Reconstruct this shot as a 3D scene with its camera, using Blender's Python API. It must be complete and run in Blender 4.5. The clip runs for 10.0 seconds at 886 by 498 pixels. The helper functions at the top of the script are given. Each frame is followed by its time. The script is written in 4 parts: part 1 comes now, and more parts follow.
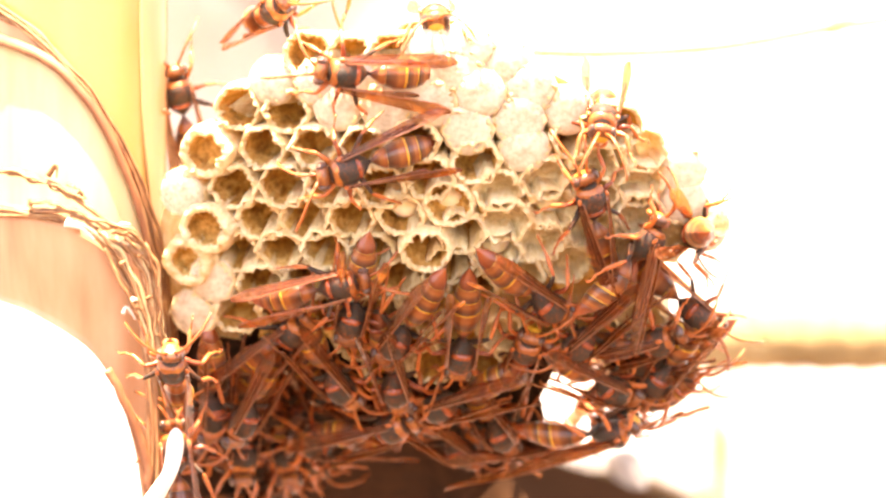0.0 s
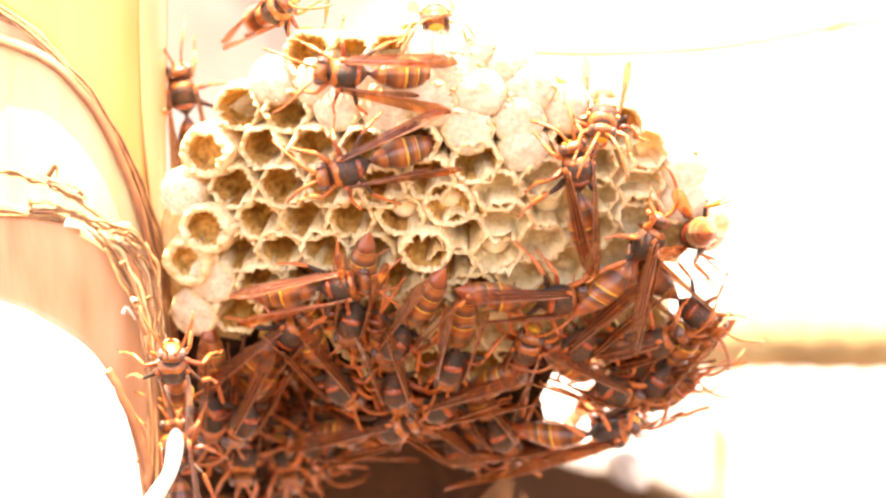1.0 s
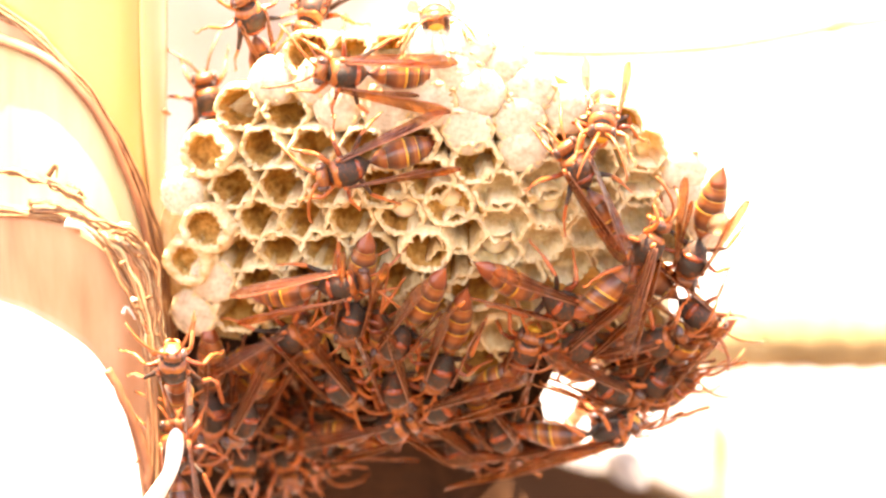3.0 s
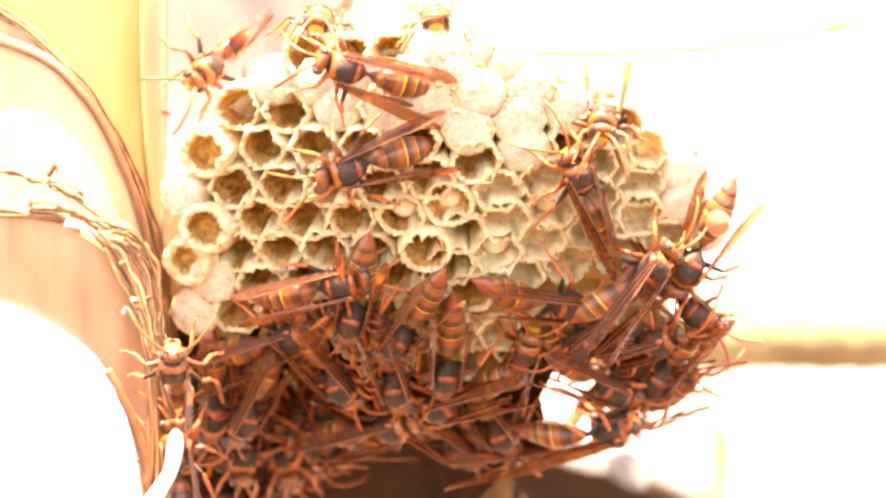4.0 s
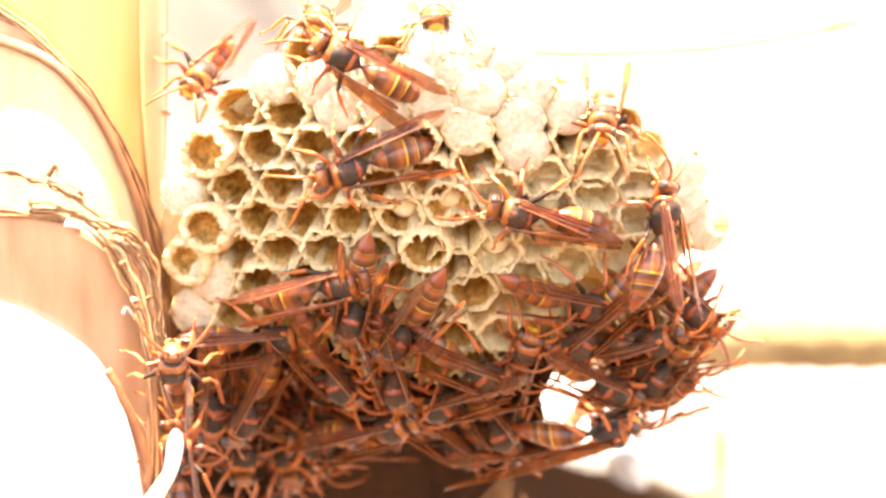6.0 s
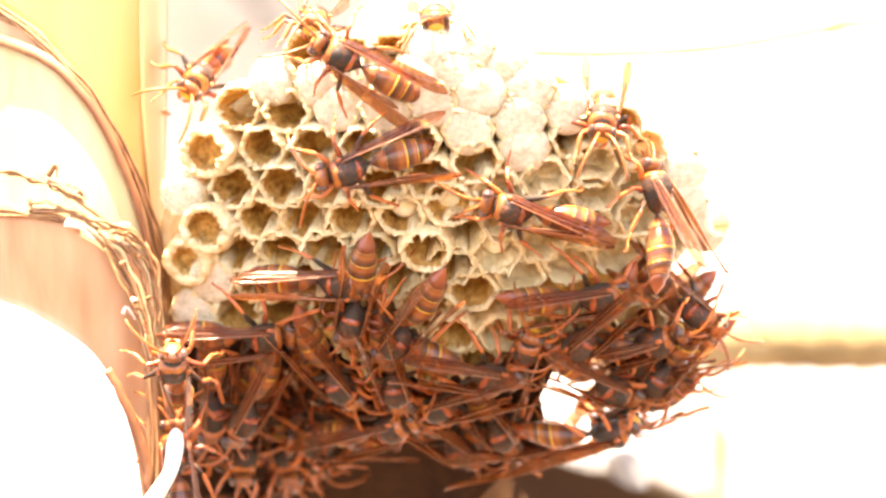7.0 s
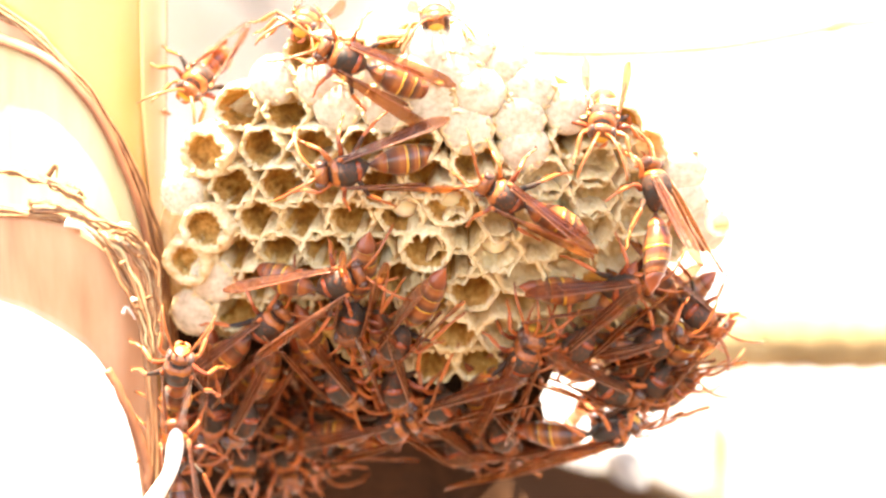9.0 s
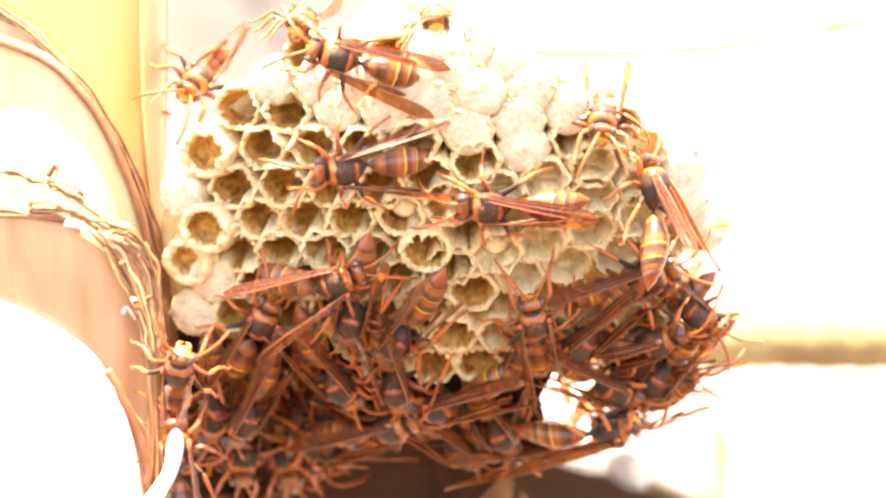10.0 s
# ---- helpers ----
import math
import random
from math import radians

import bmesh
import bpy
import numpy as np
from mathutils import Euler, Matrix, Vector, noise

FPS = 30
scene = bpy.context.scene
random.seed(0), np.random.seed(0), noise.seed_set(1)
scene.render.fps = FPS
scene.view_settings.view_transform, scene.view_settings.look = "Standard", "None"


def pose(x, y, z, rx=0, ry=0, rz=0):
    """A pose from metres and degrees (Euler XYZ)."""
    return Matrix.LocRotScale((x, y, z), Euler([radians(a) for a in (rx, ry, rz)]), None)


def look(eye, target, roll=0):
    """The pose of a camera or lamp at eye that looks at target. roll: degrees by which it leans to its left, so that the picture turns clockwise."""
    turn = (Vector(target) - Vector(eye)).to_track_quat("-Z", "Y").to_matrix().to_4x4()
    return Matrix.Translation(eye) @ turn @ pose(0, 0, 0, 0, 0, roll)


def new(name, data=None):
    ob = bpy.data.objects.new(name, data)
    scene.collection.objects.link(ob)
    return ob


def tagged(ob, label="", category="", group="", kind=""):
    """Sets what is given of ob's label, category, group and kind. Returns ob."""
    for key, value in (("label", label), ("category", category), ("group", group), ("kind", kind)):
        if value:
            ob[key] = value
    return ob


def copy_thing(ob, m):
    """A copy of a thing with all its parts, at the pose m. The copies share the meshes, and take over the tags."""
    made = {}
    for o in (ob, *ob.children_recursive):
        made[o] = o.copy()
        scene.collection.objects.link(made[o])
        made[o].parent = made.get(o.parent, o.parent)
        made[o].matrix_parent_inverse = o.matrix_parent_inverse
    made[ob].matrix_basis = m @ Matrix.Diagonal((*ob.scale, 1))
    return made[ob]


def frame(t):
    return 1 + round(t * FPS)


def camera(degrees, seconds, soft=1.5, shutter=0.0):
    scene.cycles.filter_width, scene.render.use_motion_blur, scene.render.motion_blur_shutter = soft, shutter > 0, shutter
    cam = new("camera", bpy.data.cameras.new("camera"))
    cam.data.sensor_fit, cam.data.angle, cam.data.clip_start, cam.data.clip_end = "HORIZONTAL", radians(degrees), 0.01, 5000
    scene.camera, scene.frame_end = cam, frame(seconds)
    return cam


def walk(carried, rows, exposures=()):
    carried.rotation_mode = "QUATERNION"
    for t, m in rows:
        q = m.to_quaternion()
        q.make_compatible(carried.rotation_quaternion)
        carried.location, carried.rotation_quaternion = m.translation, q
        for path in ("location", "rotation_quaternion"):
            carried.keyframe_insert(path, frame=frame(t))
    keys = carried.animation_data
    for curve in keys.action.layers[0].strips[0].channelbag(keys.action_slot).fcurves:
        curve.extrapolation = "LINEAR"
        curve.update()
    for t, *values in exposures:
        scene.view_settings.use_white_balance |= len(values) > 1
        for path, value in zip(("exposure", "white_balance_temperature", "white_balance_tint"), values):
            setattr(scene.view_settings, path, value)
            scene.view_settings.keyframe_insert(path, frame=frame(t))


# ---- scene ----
# A still tele camera 0.6 m from the nest; the nest hangs 1.5 m above the ground.
DIST, MM, HEIGHT = 0.6, 0.001, 1.5
SCALE = 0.075  # millimetres to one pixel of the camera's view, at the nest's front
cam = camera(11.19, 10.0, soft=2.5)
cam.data.dof.use_dof, cam.data.dof.focus_distance, cam.data.dof.aperture_fstop = True, 0.604, 16
STAND = look((0, -DIST, HEIGHT), (0, 0, HEIGHT))
walk(cam, [(0, STAND), (10, STAND)], exposures=[(0, 3.46, 9800, 29), (1.5, 3.46, 9800, 29), (5, 3.43, 9000, 22), (10, 3.42, 8300, 16)])

# ---- light ----
SUN_WAY = Vector((-0.08, -0.15, 0.94)).normalized()
world = bpy.data.worlds.new("sky")
scene.world = world
world.use_nodes = True
sky = world.node_tree.nodes.new("ShaderNodeTexSky")
sky.sky_type, sky.sun_disc = "NISHITA", False
sky.sun_elevation = math.asin(SUN_WAY.z)
sky.sun_rotation = math.atan2(SUN_WAY.x, SUN_WAY.y)
back = world.node_tree.nodes["Background"]
back.inputs[1].default_value = 0.13
world.node_tree.links.new(sky.outputs[0], back.inputs[0])
sun = new("sun", bpy.data.lights.new("sun", "SUN"))
sun.data.energy, sun.data.angle, sun.data.color = 5.0, radians(0.6), (1, 0.93, 0.8)
sun.matrix_world = look(SUN_WAY * 5, (0, 0, 0))


# ---- materials ----
def material(name, colors, rough=0.5, scale=400, detail=6, bump=0.2, spot=60, stretch=(1, 1, 1), spec=0.5, sub=0.0, metal=0.0, bump_at=0.0002):
    """Noise at two sizes between the colours, with a fine bump."""
    m = bpy.data.materials.new(name)
    m.use_nodes = True
    n, l = m.node_tree.nodes, m.node_tree.links
    b = n["Principled BSDF"]
    co = n.new("ShaderNodeTexCoord")
    mp = n.new("ShaderNodeMapping")
    mp.inputs["Scale"].default_value = stretch
    l.new(co.outputs["Object"], mp.inputs[0])
    fine, wide = n.new("ShaderNodeTexNoise"), n.new("ShaderNodeTexNoise")
    fine.inputs["Scale"].default_value, fine.inputs["Detail"].default_value = scale, detail
    wide.inputs["Scale"].default_value, wide.inputs["Detail"].default_value = spot, 3
    info = n.new("ShaderNodeObjectInfo")
    shift = n.new("ShaderNodeVectorMath")
    shift.operation = "ADD"
    l.new(mp.outputs[0], shift.inputs[0])
    l.new(info.outputs["Random"], shift.inputs[1])
    for x in (fine, wide):
        l.new(shift.outputs[0], x.inputs["Vector"])
    mix = n.new("ShaderNodeMath")
    mix.operation = "MULTIPLY_ADD"
    l.new(fine.outputs[0], mix.inputs[0])
    mix.inputs[1].default_value = 0.55
    half = n.new("ShaderNodeMath")
    half.operation = "MULTIPLY"
    half.inputs[1].default_value = 0.45
    l.new(wide.outputs[0], half.inputs[0])
    l.new(half.outputs[0], mix.inputs[2])
    ramp = n.new("ShaderNodeValToRGB")
    e = ramp.color_ramp.elements
    spots = np.linspace(0.32, 0.68, len(colors))
    e[0].position, e[1].position = spots[0], spots[-1]
    e[0].color, e[1].color = (*colors[0], 1), (*colors[-1], 1)
    for p, c in zip(spots[1:-1], colors[1:-1]):
        e.new(p).color = (*c, 1)
    l.new(mix.outputs[0], ramp.inputs[0])
    l.new(ramp.outputs[0], b.inputs["Base Color"])
    b.inputs["Roughness"].default_value = rough
    b.inputs["Specular IOR Level"].default_value = spec
    b.inputs["Metallic"].default_value = metal
    if sub:
        b.inputs["Subsurface Weight"].default_value = sub
        b.inputs["Subsurface Radius"].default_value = (0.003, 0.0015, 0.0006)
    if bump:
        bp = n.new("ShaderNodeBump")
        bp.inputs["Strength"].default_value, bp.inputs["Distance"].default_value = bump, bump_at
        l.new(fine.outputs[0], bp.inputs["Height"])
        l.new(bp.outputs[0], b.inputs["Normal"])
    return m


def downy(m, amount):
    """Short pale hair that catches the light."""
    b = m.node_tree.nodes["Principled BSDF"]
    b.inputs["Sheen Weight"].default_value, b.inputs["Sheen Roughness"].default_value = amount, 0.6
    b.inputs["Sheen Tint"].default_value = (1.0, 0.92, 0.76, 1)
    return m


def ramp_x(m, stops, axis=0, noise_amount=0.06):
    """Puts bands along the part's own length into a material's base colour."""
    n, l = m.node_tree.nodes, m.node_tree.links
    co = n.new("ShaderNodeTexCoord")
    sep = n.new("ShaderNodeSeparateXYZ")
    l.new(co.outputs["Generated"], sep.inputs[0])
    wob = n.new("ShaderNodeTexNoise")
    wob.inputs["Scale"].default_value = 4
    l.new(co.outputs["Generated"], wob.inputs["Vector"])
    add = n.new("ShaderNodeMath")
    add.operation = "MULTIPLY_ADD"
    add.inputs[1].default_value = noise_amount
    l.new(wob.outputs[0], add.inputs[0])
    l.new(sep.outputs[axis], add.inputs[2])
    ramp = n.new("ShaderNodeValToRGB")
    e = ramp.color_ramp.elements
    e[0].position, e[1].position = stops[0][0], stops[-1][0]
    e[0].color, e[1].color = (*stops[0][1], 1), (*stops[-1][1], 1)
    for p, c in stops[1:-1]:
        e.new(p).color = (*c, 1)
    l.new(add.outputs[0], ramp.inputs[0])
    old = next(x for x in n if x.type == "VALTORGB" and x != ramp)
    mul = n.new("ShaderNodeMix")
    mul.data_type, mul.blend_type = "RGBA", "MULTIPLY"
    mul.inputs[0].default_value = 1
    l.new(old.outputs[0], mul.inputs[6])
    l.new(ramp.outputs[0], mul.inputs[7])
    l.new(mul.outputs[2], n["Principled BSDF"].inputs["Base Color"])
    return m


def thin(m, amount, tint):
    """Lets some light shine through a thin sheet."""
    n, l = m.node_tree.nodes, m.node_tree.links
    through_light, mix = n.new("ShaderNodeBsdfTranslucent"), n.new("ShaderNodeMixShader")
    through_light.inputs[0].default_value = (*tint, 1)
    mix.inputs[0].default_value = amount
    l.new(n["Principled BSDF"].outputs[0], mix.inputs[1])
    l.new(through_light.outputs[0], mix.inputs[2])
    l.new(mix.outputs[0], n["Material Output"].inputs[0])
    return m


PAPER = material("nest_paper", [(0.62, 0.43, 0.20), (0.78, 0.61, 0.35), (0.87, 0.75, 0.51)], 0.95, 1600, 10, 1.0, 200, (1, 1, 0.5), spec=0.1, bump_at=0.0006)
INNER_PAPER = material("brown_inner_paper", [(0.22, 0.085, 0.022), (0.56, 0.29, 0.08), (0.80, 0.54, 0.21)], 0.8, 1300, 10, 1.0, 260, (1, 1, 0.6), spec=0.2, bump_at=0.0006)
SILK = material("cocoon_silk", [(0.34, 0.26, 0.165), (0.56, 0.465, 0.335), (0.72, 0.64, 0.51)], 0.7, 1500, 8, 0.25, 420, spec=0.3)
thin(PAPER, 0.22, (0.80, 0.58, 0.30))
thin(INNER_PAPER, 0.12, (0.80, 0.50, 0.18))
thin(SILK, 0.15, (0.8, 0.7, 0.5))
# dark paper that paints shade on the lower comb back; the stalk shares it
SHADE_PAPER = material("shade_dark_paper", [(0.018, 0.009, 0.006), (0.045, 0.022, 0.013)], 0.9, 500, 6, 0.6, 90, spec=0.1)
LARVA = material("larva_skin", [(0.75, 0.66, 0.45), (0.85, 0.78, 0.6)], 0.35, 600, 3, 0.1, 200, sub=0.3)
BLACK = material("black_cuticle", [(0.02, 0.018, 0.017), (0.05, 0.043, 0.038)], 0.28, 2500, 5, 0.25, 400)
THORAX = material("mottled_thorax_cuticle", [(0.05, 0.042, 0.034), (0.030, 0.024, 0.019), (0.06, 0.028, 0.017), (0.20, 0.05, 0.018)], 0.5, 2500, 5, 0.25, 450, spec=0.18)
RED = material("red_brown_cuticle", [(0.07, 0.016, 0.008), (0.22, 0.036, 0.011), (0.42, 0.085, 0.016)], 0.2, 2500, 5, 0.25, 300)
ORANGE = material("orange_leg_cuticle", [(0.30, 0.058, 0.013), (0.50, 0.13, 0.022)], 0.35, 2500, 4, 0.2, 300)
FEELER = material("antenna_cuticle", [(0.17, 0.036, 0.01), (0.42, 0.11, 0.02)], 0.4, 2000, 4, 0.2, 250)
YELLOW = material("yellow_cuticle", [(0.48, 0.22, 0.025), (0.66, 0.36, 0.05)], 0.35, 2500, 4, 0.2, 300)
COLLAR = material("orange_collar_cuticle", [(0.15, 0.034, 0.010), (0.28, 0.072, 0.016), (0.42, 0.14, 0.025)], 0.32, 2200, 4, 0.2, 350)
HEAD = material("brown_head_cuticle", [(0.08, 0.026, 0.011), (0.20, 0.055, 0.016), (0.36, 0.12, 0.025)], 0.35, 1800, 4, 0.2, 300)
EYE = material("dark_eye", [(0.035, 0.012, 0.008), (0.09, 0.03, 0.015)], 0.2, 4000, 4, 0.25, 500)
BAND = ramp_x(material("banded_abdomen", [(0.75, 0.75, 0.75), (1, 1, 1)], 0.3, 2500, 5, 0.2, 300),
              [(0.0, (0.80, 0.50, 0.08)), (0.035, (0.70, 0.38, 0.05)), (0.06, (0.20, 0.045, 0.012)), (0.20, (0.28, 0.068, 0.016)),
               (0.40, (0.30, 0.09, 0.02)), (0.58, (0.15, 0.036, 0.011)), (0.80, (0.10, 0.028, 0.010)), (1.0, (0.055, 0.02, 0.010))])
TAIL = ramp_x(material("red_brown_abdomen", [(0.75, 0.75, 0.75), (1, 1, 1)], 0.28, 2500, 5, 0.2, 400),
              [(0.0, (0.36, 0.085, 0.017)), (0.3, (0.30, 0.06, 0.014)), (0.75, (0.22, 0.042, 0.012)), (1.0, (0.14, 0.03, 0.01))])
for m, amount in ((RED, 0.05), (BAND, 0.06), (TAIL, 0.04), (ORANGE, 0.06), (EYE, 0.1)):
    downy(m, amount)
VEIN = material("wing_vein", [(0.07, 0.022, 0.010), (0.30, 0.10, 0.04)], 0.3, 2000, 4, 0.1, 300)


def wing_material():
    m = material("wing_membrane", [(0.02, 0.008, 0.005), (0.06, 0.022, 0.013), (0.20, 0.075, 0.036)], 0.3, 1200, 4, 0.3, 700, (0.08, 1, 1), spec=0.35)
    n, l = m.node_tree.nodes, m.node_tree.links
    b, out = n["Principled BSDF"], n["Material Output"]
    clear, glow, a, c = n.new("ShaderNodeBsdfTransparent"), n.new("ShaderNodeBsdfTranslucent"), n.new("ShaderNodeMixShader"), n.new("ShaderNodeMixShader")
    clear.inputs[0].default_value = (0.94, 0.68, 0.46, 1)
    glow.inputs[0].default_value = (0.80, 0.36, 0.12, 1)
    a.inputs[0].default_value, c.inputs[0].default_value = 0.25, 0.68
    l.new(b.outputs[0], a.inputs[1]), l.new(glow.outputs[0], a.inputs[2])
    l.new(a.outputs[0], c.inputs[1]), l.new(clear.outputs[0], c.inputs[2])
    # some wings are ambered, some smoky
    info, tone = n.new("ShaderNodeObjectInfo"), n.new("ShaderNodeMix")
    tone.data_type = "RGBA"
    tone.inputs[6].default_value, tone.inputs[7].default_value = (0.93, 0.66, 0.43, 1), (0.88, 0.68, 0.54, 1)
    l.new(info.outputs["Random"], tone.inputs[0])
    l.new(tone.outputs[2], clear.inputs[0])
    shine, edge, d = n.new("ShaderNodeBsdfGlossy"), n.new("ShaderNodeFresnel"), n.new("ShaderNodeMixShader")
    shine.inputs["Roughness"].default_value, edge.inputs[0].default_value = 0.16, 1.45
    l.new(b.inputs["Normal"].links[0].from_socket, shine.inputs["Normal"])
    less = n.new("ShaderNodeMath")
    less.operation, less.inputs[1].default_value = "MULTIPLY", 0.1
    l.new(edge.outputs[0], less.inputs[0])
    l.new(less.outputs[0], d.inputs[0])
    l.new(c.outputs[0], d.inputs[1]), l.new(shine.outputs[0], d.inputs[2])
    l.new(d.outputs[0], out.inputs[0])
    return m


WING = wing_material()
CANE = material("palm_cane", [(0.29, 0.158, 0.05), (0.335, 0.195, 0.066), (0.38, 0.235, 0.09)], 0.35, 90, 4, 0.08, 25, (1, 1, 0.06))
PEACH = material("peach_edge_strip", [(0.36, 0.19, 0.085), (0.44, 0.25, 0.12), (0.50, 0.31, 0.17)], 0.45, 200, 5, 0.2, 40, (1, 1, 0.05))
SHEATH = material("leaf_sheath", [(0.33, 0.13, 0.06), (0.45, 0.23, 0.12), (0.54, 0.33, 0.20)], 0.55, 260, 6, 0.35, 45, (1, 1, 0.1))
FIBRE = material("brown_fibre", [(0.10, 0.034, 0.012), (0.25, 0.112, 0.044), (0.39, 0.22, 0.105)], 0.75, 700, 6, 0.7, 120, (1, 1, 0.3))
HUSK = material("pale_husk", [(0.44, 0.32, 0.15), (0.52, 0.40, 0.21), (0.58, 0.48, 0.30)], 0.6, 300, 5, 0.3, 40, (1, 1, 0.1))
PITH = material("pale_pith", [(0.66, 0.5, 0.42), (0.85, 0.76, 0.7)], 0.7, 500, 5, 0.3, 120)
WALL = material("white_plaster", [(0.74, 0.71, 0.66), (0.86, 0.84, 0.80)], 0.9, 60, 8, 0.4, 3, bump_at=0.002)
# unseen ground, kept dark so little light bounces up under the nest
GROUND = material("dark_ground", [(0.045, 0.025, 0.013), (0.08, 0.048, 0.026)], 0.95, 30, 8, 0.6, 2, bump_at=0.01)
# leaf colour kept near black to give the gloom below the comb
DARK_LEAF = material("dark_filler_leaf", [(0.022, 0.010, 0.005), (0.050, 0.024, 0.012)], 0.9, 200, 5, 0.4, 30, spec=0.08)
BRANCH = material("mottled_tan_bark", [(0.17, 0.11, 0.045), (0.30, 0.21, 0.095), (0.42, 0.31, 0.16)], 0.9, 500, 8, 1.0, 90, bump_at=0.002)
BARK = material("tan_bark", [(0.15, 0.10, 0.045), (0.27, 0.195, 0.095)], 0.85, 150, 6, 0.5, 30)
RIB = material("brown_rib", [(0.13, 0.042, 0.016), (0.30, 0.115, 0.048)], 0.6, 500, 5, 0.5, 100, (1, 1, 0.3))
PALE = material("pale_filler_leaf", [(0.36, 0.29, 0.225), (0.46, 0.39, 0.315)], 0.8, 200, 5, 0.4, 30)
DRY = material("dry_stalk", [(0.40, 0.25, 0.10), (0.60, 0.42, 0.2)], 0.8, 200, 5, 0.4, 40, (0.2, 1, 1))
GREEN = material("green_leaf", [(0.045, 0.075, 0.03), (0.09, 0.13, 0.06)], 0.5, 300, 4, 0.2, 60)
STONE = material("grey_stone", [(0.2, 0.2, 0.2), (0.42, 0.41, 0.4)], 0.8, 200, 6, 0.5, 40)
DROP = material("amber_drop", [(0.88, 0.58, 0.28), (0.93, 0.70, 0.42)], 0.05, 300, 2, 0.0, 100)
DROP.node_tree.nodes["Principled BSDF"].inputs["Transmission Weight"].default_value = 0.85


# ---- mesh helpers ----
def mesh(name, verts, faces, mat, smooth=True):
    me = bpy.data.meshes.new(name)
    me.from_pydata([tuple(v) for v in verts], [], faces)
    me.materials.append(mat)
    if smooth:
        me.shade_smooth()
    me.update()
    return me


def part(name, data, parent=None, at=None, label=""):
    ob = new(name, data)
    if parent:
        ob.parent = parent
    if at is not None:
        ob.matrix_basis = at
    return tagged(ob, label)


def join(*pieces):
    verts, faces = [], []
    for v, f in pieces:
        k = len(verts)
        verts += [Vector(p) for p in v]
        faces += [tuple(i + k for i in q) for q in f]
    return verts, faces


def lathe(profile, sides=14):
    """A body along x through sections (x, half width, half height, middle z)."""
    verts, faces = [], []
    for x, ry, rz, zc in profile:
        for i in range(sides):
            a = 2 * math.pi * i / sides
            verts.append(Vector((x, ry * math.cos(a), zc + rz * math.sin(a))))
    for r in range(len(profile) - 1):
        for i in range(sides):
            j = (i + 1) % sides
            faces.append((r * sides + i, r * sides + j, (r + 1) * sides + j, (r + 1) * sides + i))
    faces.append(tuple(range(sides))[::-1])
    faces.append(tuple((len(profile) - 1) * sides + i for i in range(sides)))
    return verts, faces


def ball(c, r, sides=14, rings=8, turn=None):
    prof = [(-math.cos(math.pi * k / rings), max(0.02, math.sin(math.pi * k / rings))) for k in range(rings + 1)]
    v, f = lathe([(x, s, s, 0) for x, s in prof], sides)
    turn = turn or Matrix.Identity(3)
    return [turn @ Vector((p.x * r[0], p.y * r[1], p.z * r[2])) + Vector(c) for p in v], f


def smooth_line(pts, n):
    """n points on a soft curve through pts."""
    pts = [Vector(p) for p in pts]
    out = []
    for k in range(n):
        u = k / (n - 1) * (len(pts) - 1)
        i = min(int(u), len(pts) - 2)
        w = u - i
        a, b, c, d = pts[max(i - 1, 0)], pts[i], pts[i + 1], pts[min(i + 2, len(pts) - 1)]
        out.append(0.5 * (2 * b + (c - a) * w + (2 * a - 5 * b + 4 * c - d) * w * w + (3 * b - a - 3 * c + d) * w ** 3))
    return out


def tube(pts, radii, sides=7, flat=1.0):
    verts, faces = [], []
    n = len(pts)
    side = None
    for i, p in enumerate(pts):
        p = Vector(p)
        way = (Vector(pts[min(i + 1, n - 1)]) - Vector(pts[max(i - 1, 0)])).normalized()
        if side is None:
            side = way.orthogonal().normalized()
        side = (side - way * side.dot(way)).normalized()
        up = way.cross(side)
        r = radii[i] if hasattr(radii, "__len__") else radii
        for k in range(sides):
            a = 2 * math.pi * k / sides
            verts.append(p + side * (r * math.cos(a)) + up * (r * flat * math.sin(a)))
    for i in range(n - 1):
        for k in range(sides):
            j = (k + 1) % sides
            faces.append((i * sides + k, i * sides + j, (i + 1) * sides + j, (i + 1) * sides + k))
    faces.append(tuple(range(sides))[::-1])
    faces.append(tuple((n - 1) * sides + k for k in range(sides)))
    return verts, faces


def mm(piece):
    v, f = piece
    return [Vector(p) * MM for p in v], f


# ---- placing to fit the camera's view: x to the right and y down in its pixels, SCALE each, depth in millimetres behind the nest's front ----
def spot(x, y, depth=0.0):
    k = SCALE * (DIST * 1000 + depth) / (DIST * 1000)
    return Vector(((x - 784) * k, depth, (441 - y) * k)) * MM + Vector((0, 0, HEIGHT))


def comb_depth(x, y):
    """The front of the comb, a dome that leans back below."""
    a, b = (x - 800) * SCALE, (y - 110) * SCALE
    left, right = min(1.0, max(0.0, (-a - 16) / 16)), min(1.0, max(0.0, (a - 18) / 14))
    return 0.0105 * a * a * (1.15 if a > 0 else 1.0) + (0.0131 * (1 - 0.45 * left * left - 0.5 * right * right) if b > 0 else 0.03) * b * b


def comb_normal(x, y):
    e = 4.0
    dx = (comb_depth(x + e, y) - comb_depth(x - e, y)) / (2 * e * SCALE)
    dy = (comb_depth(x, y + e) - comb_depth(x, y - e)) / (2 * e * SCALE)
    return Vector((dx, -1.0, -dy)).normalized()


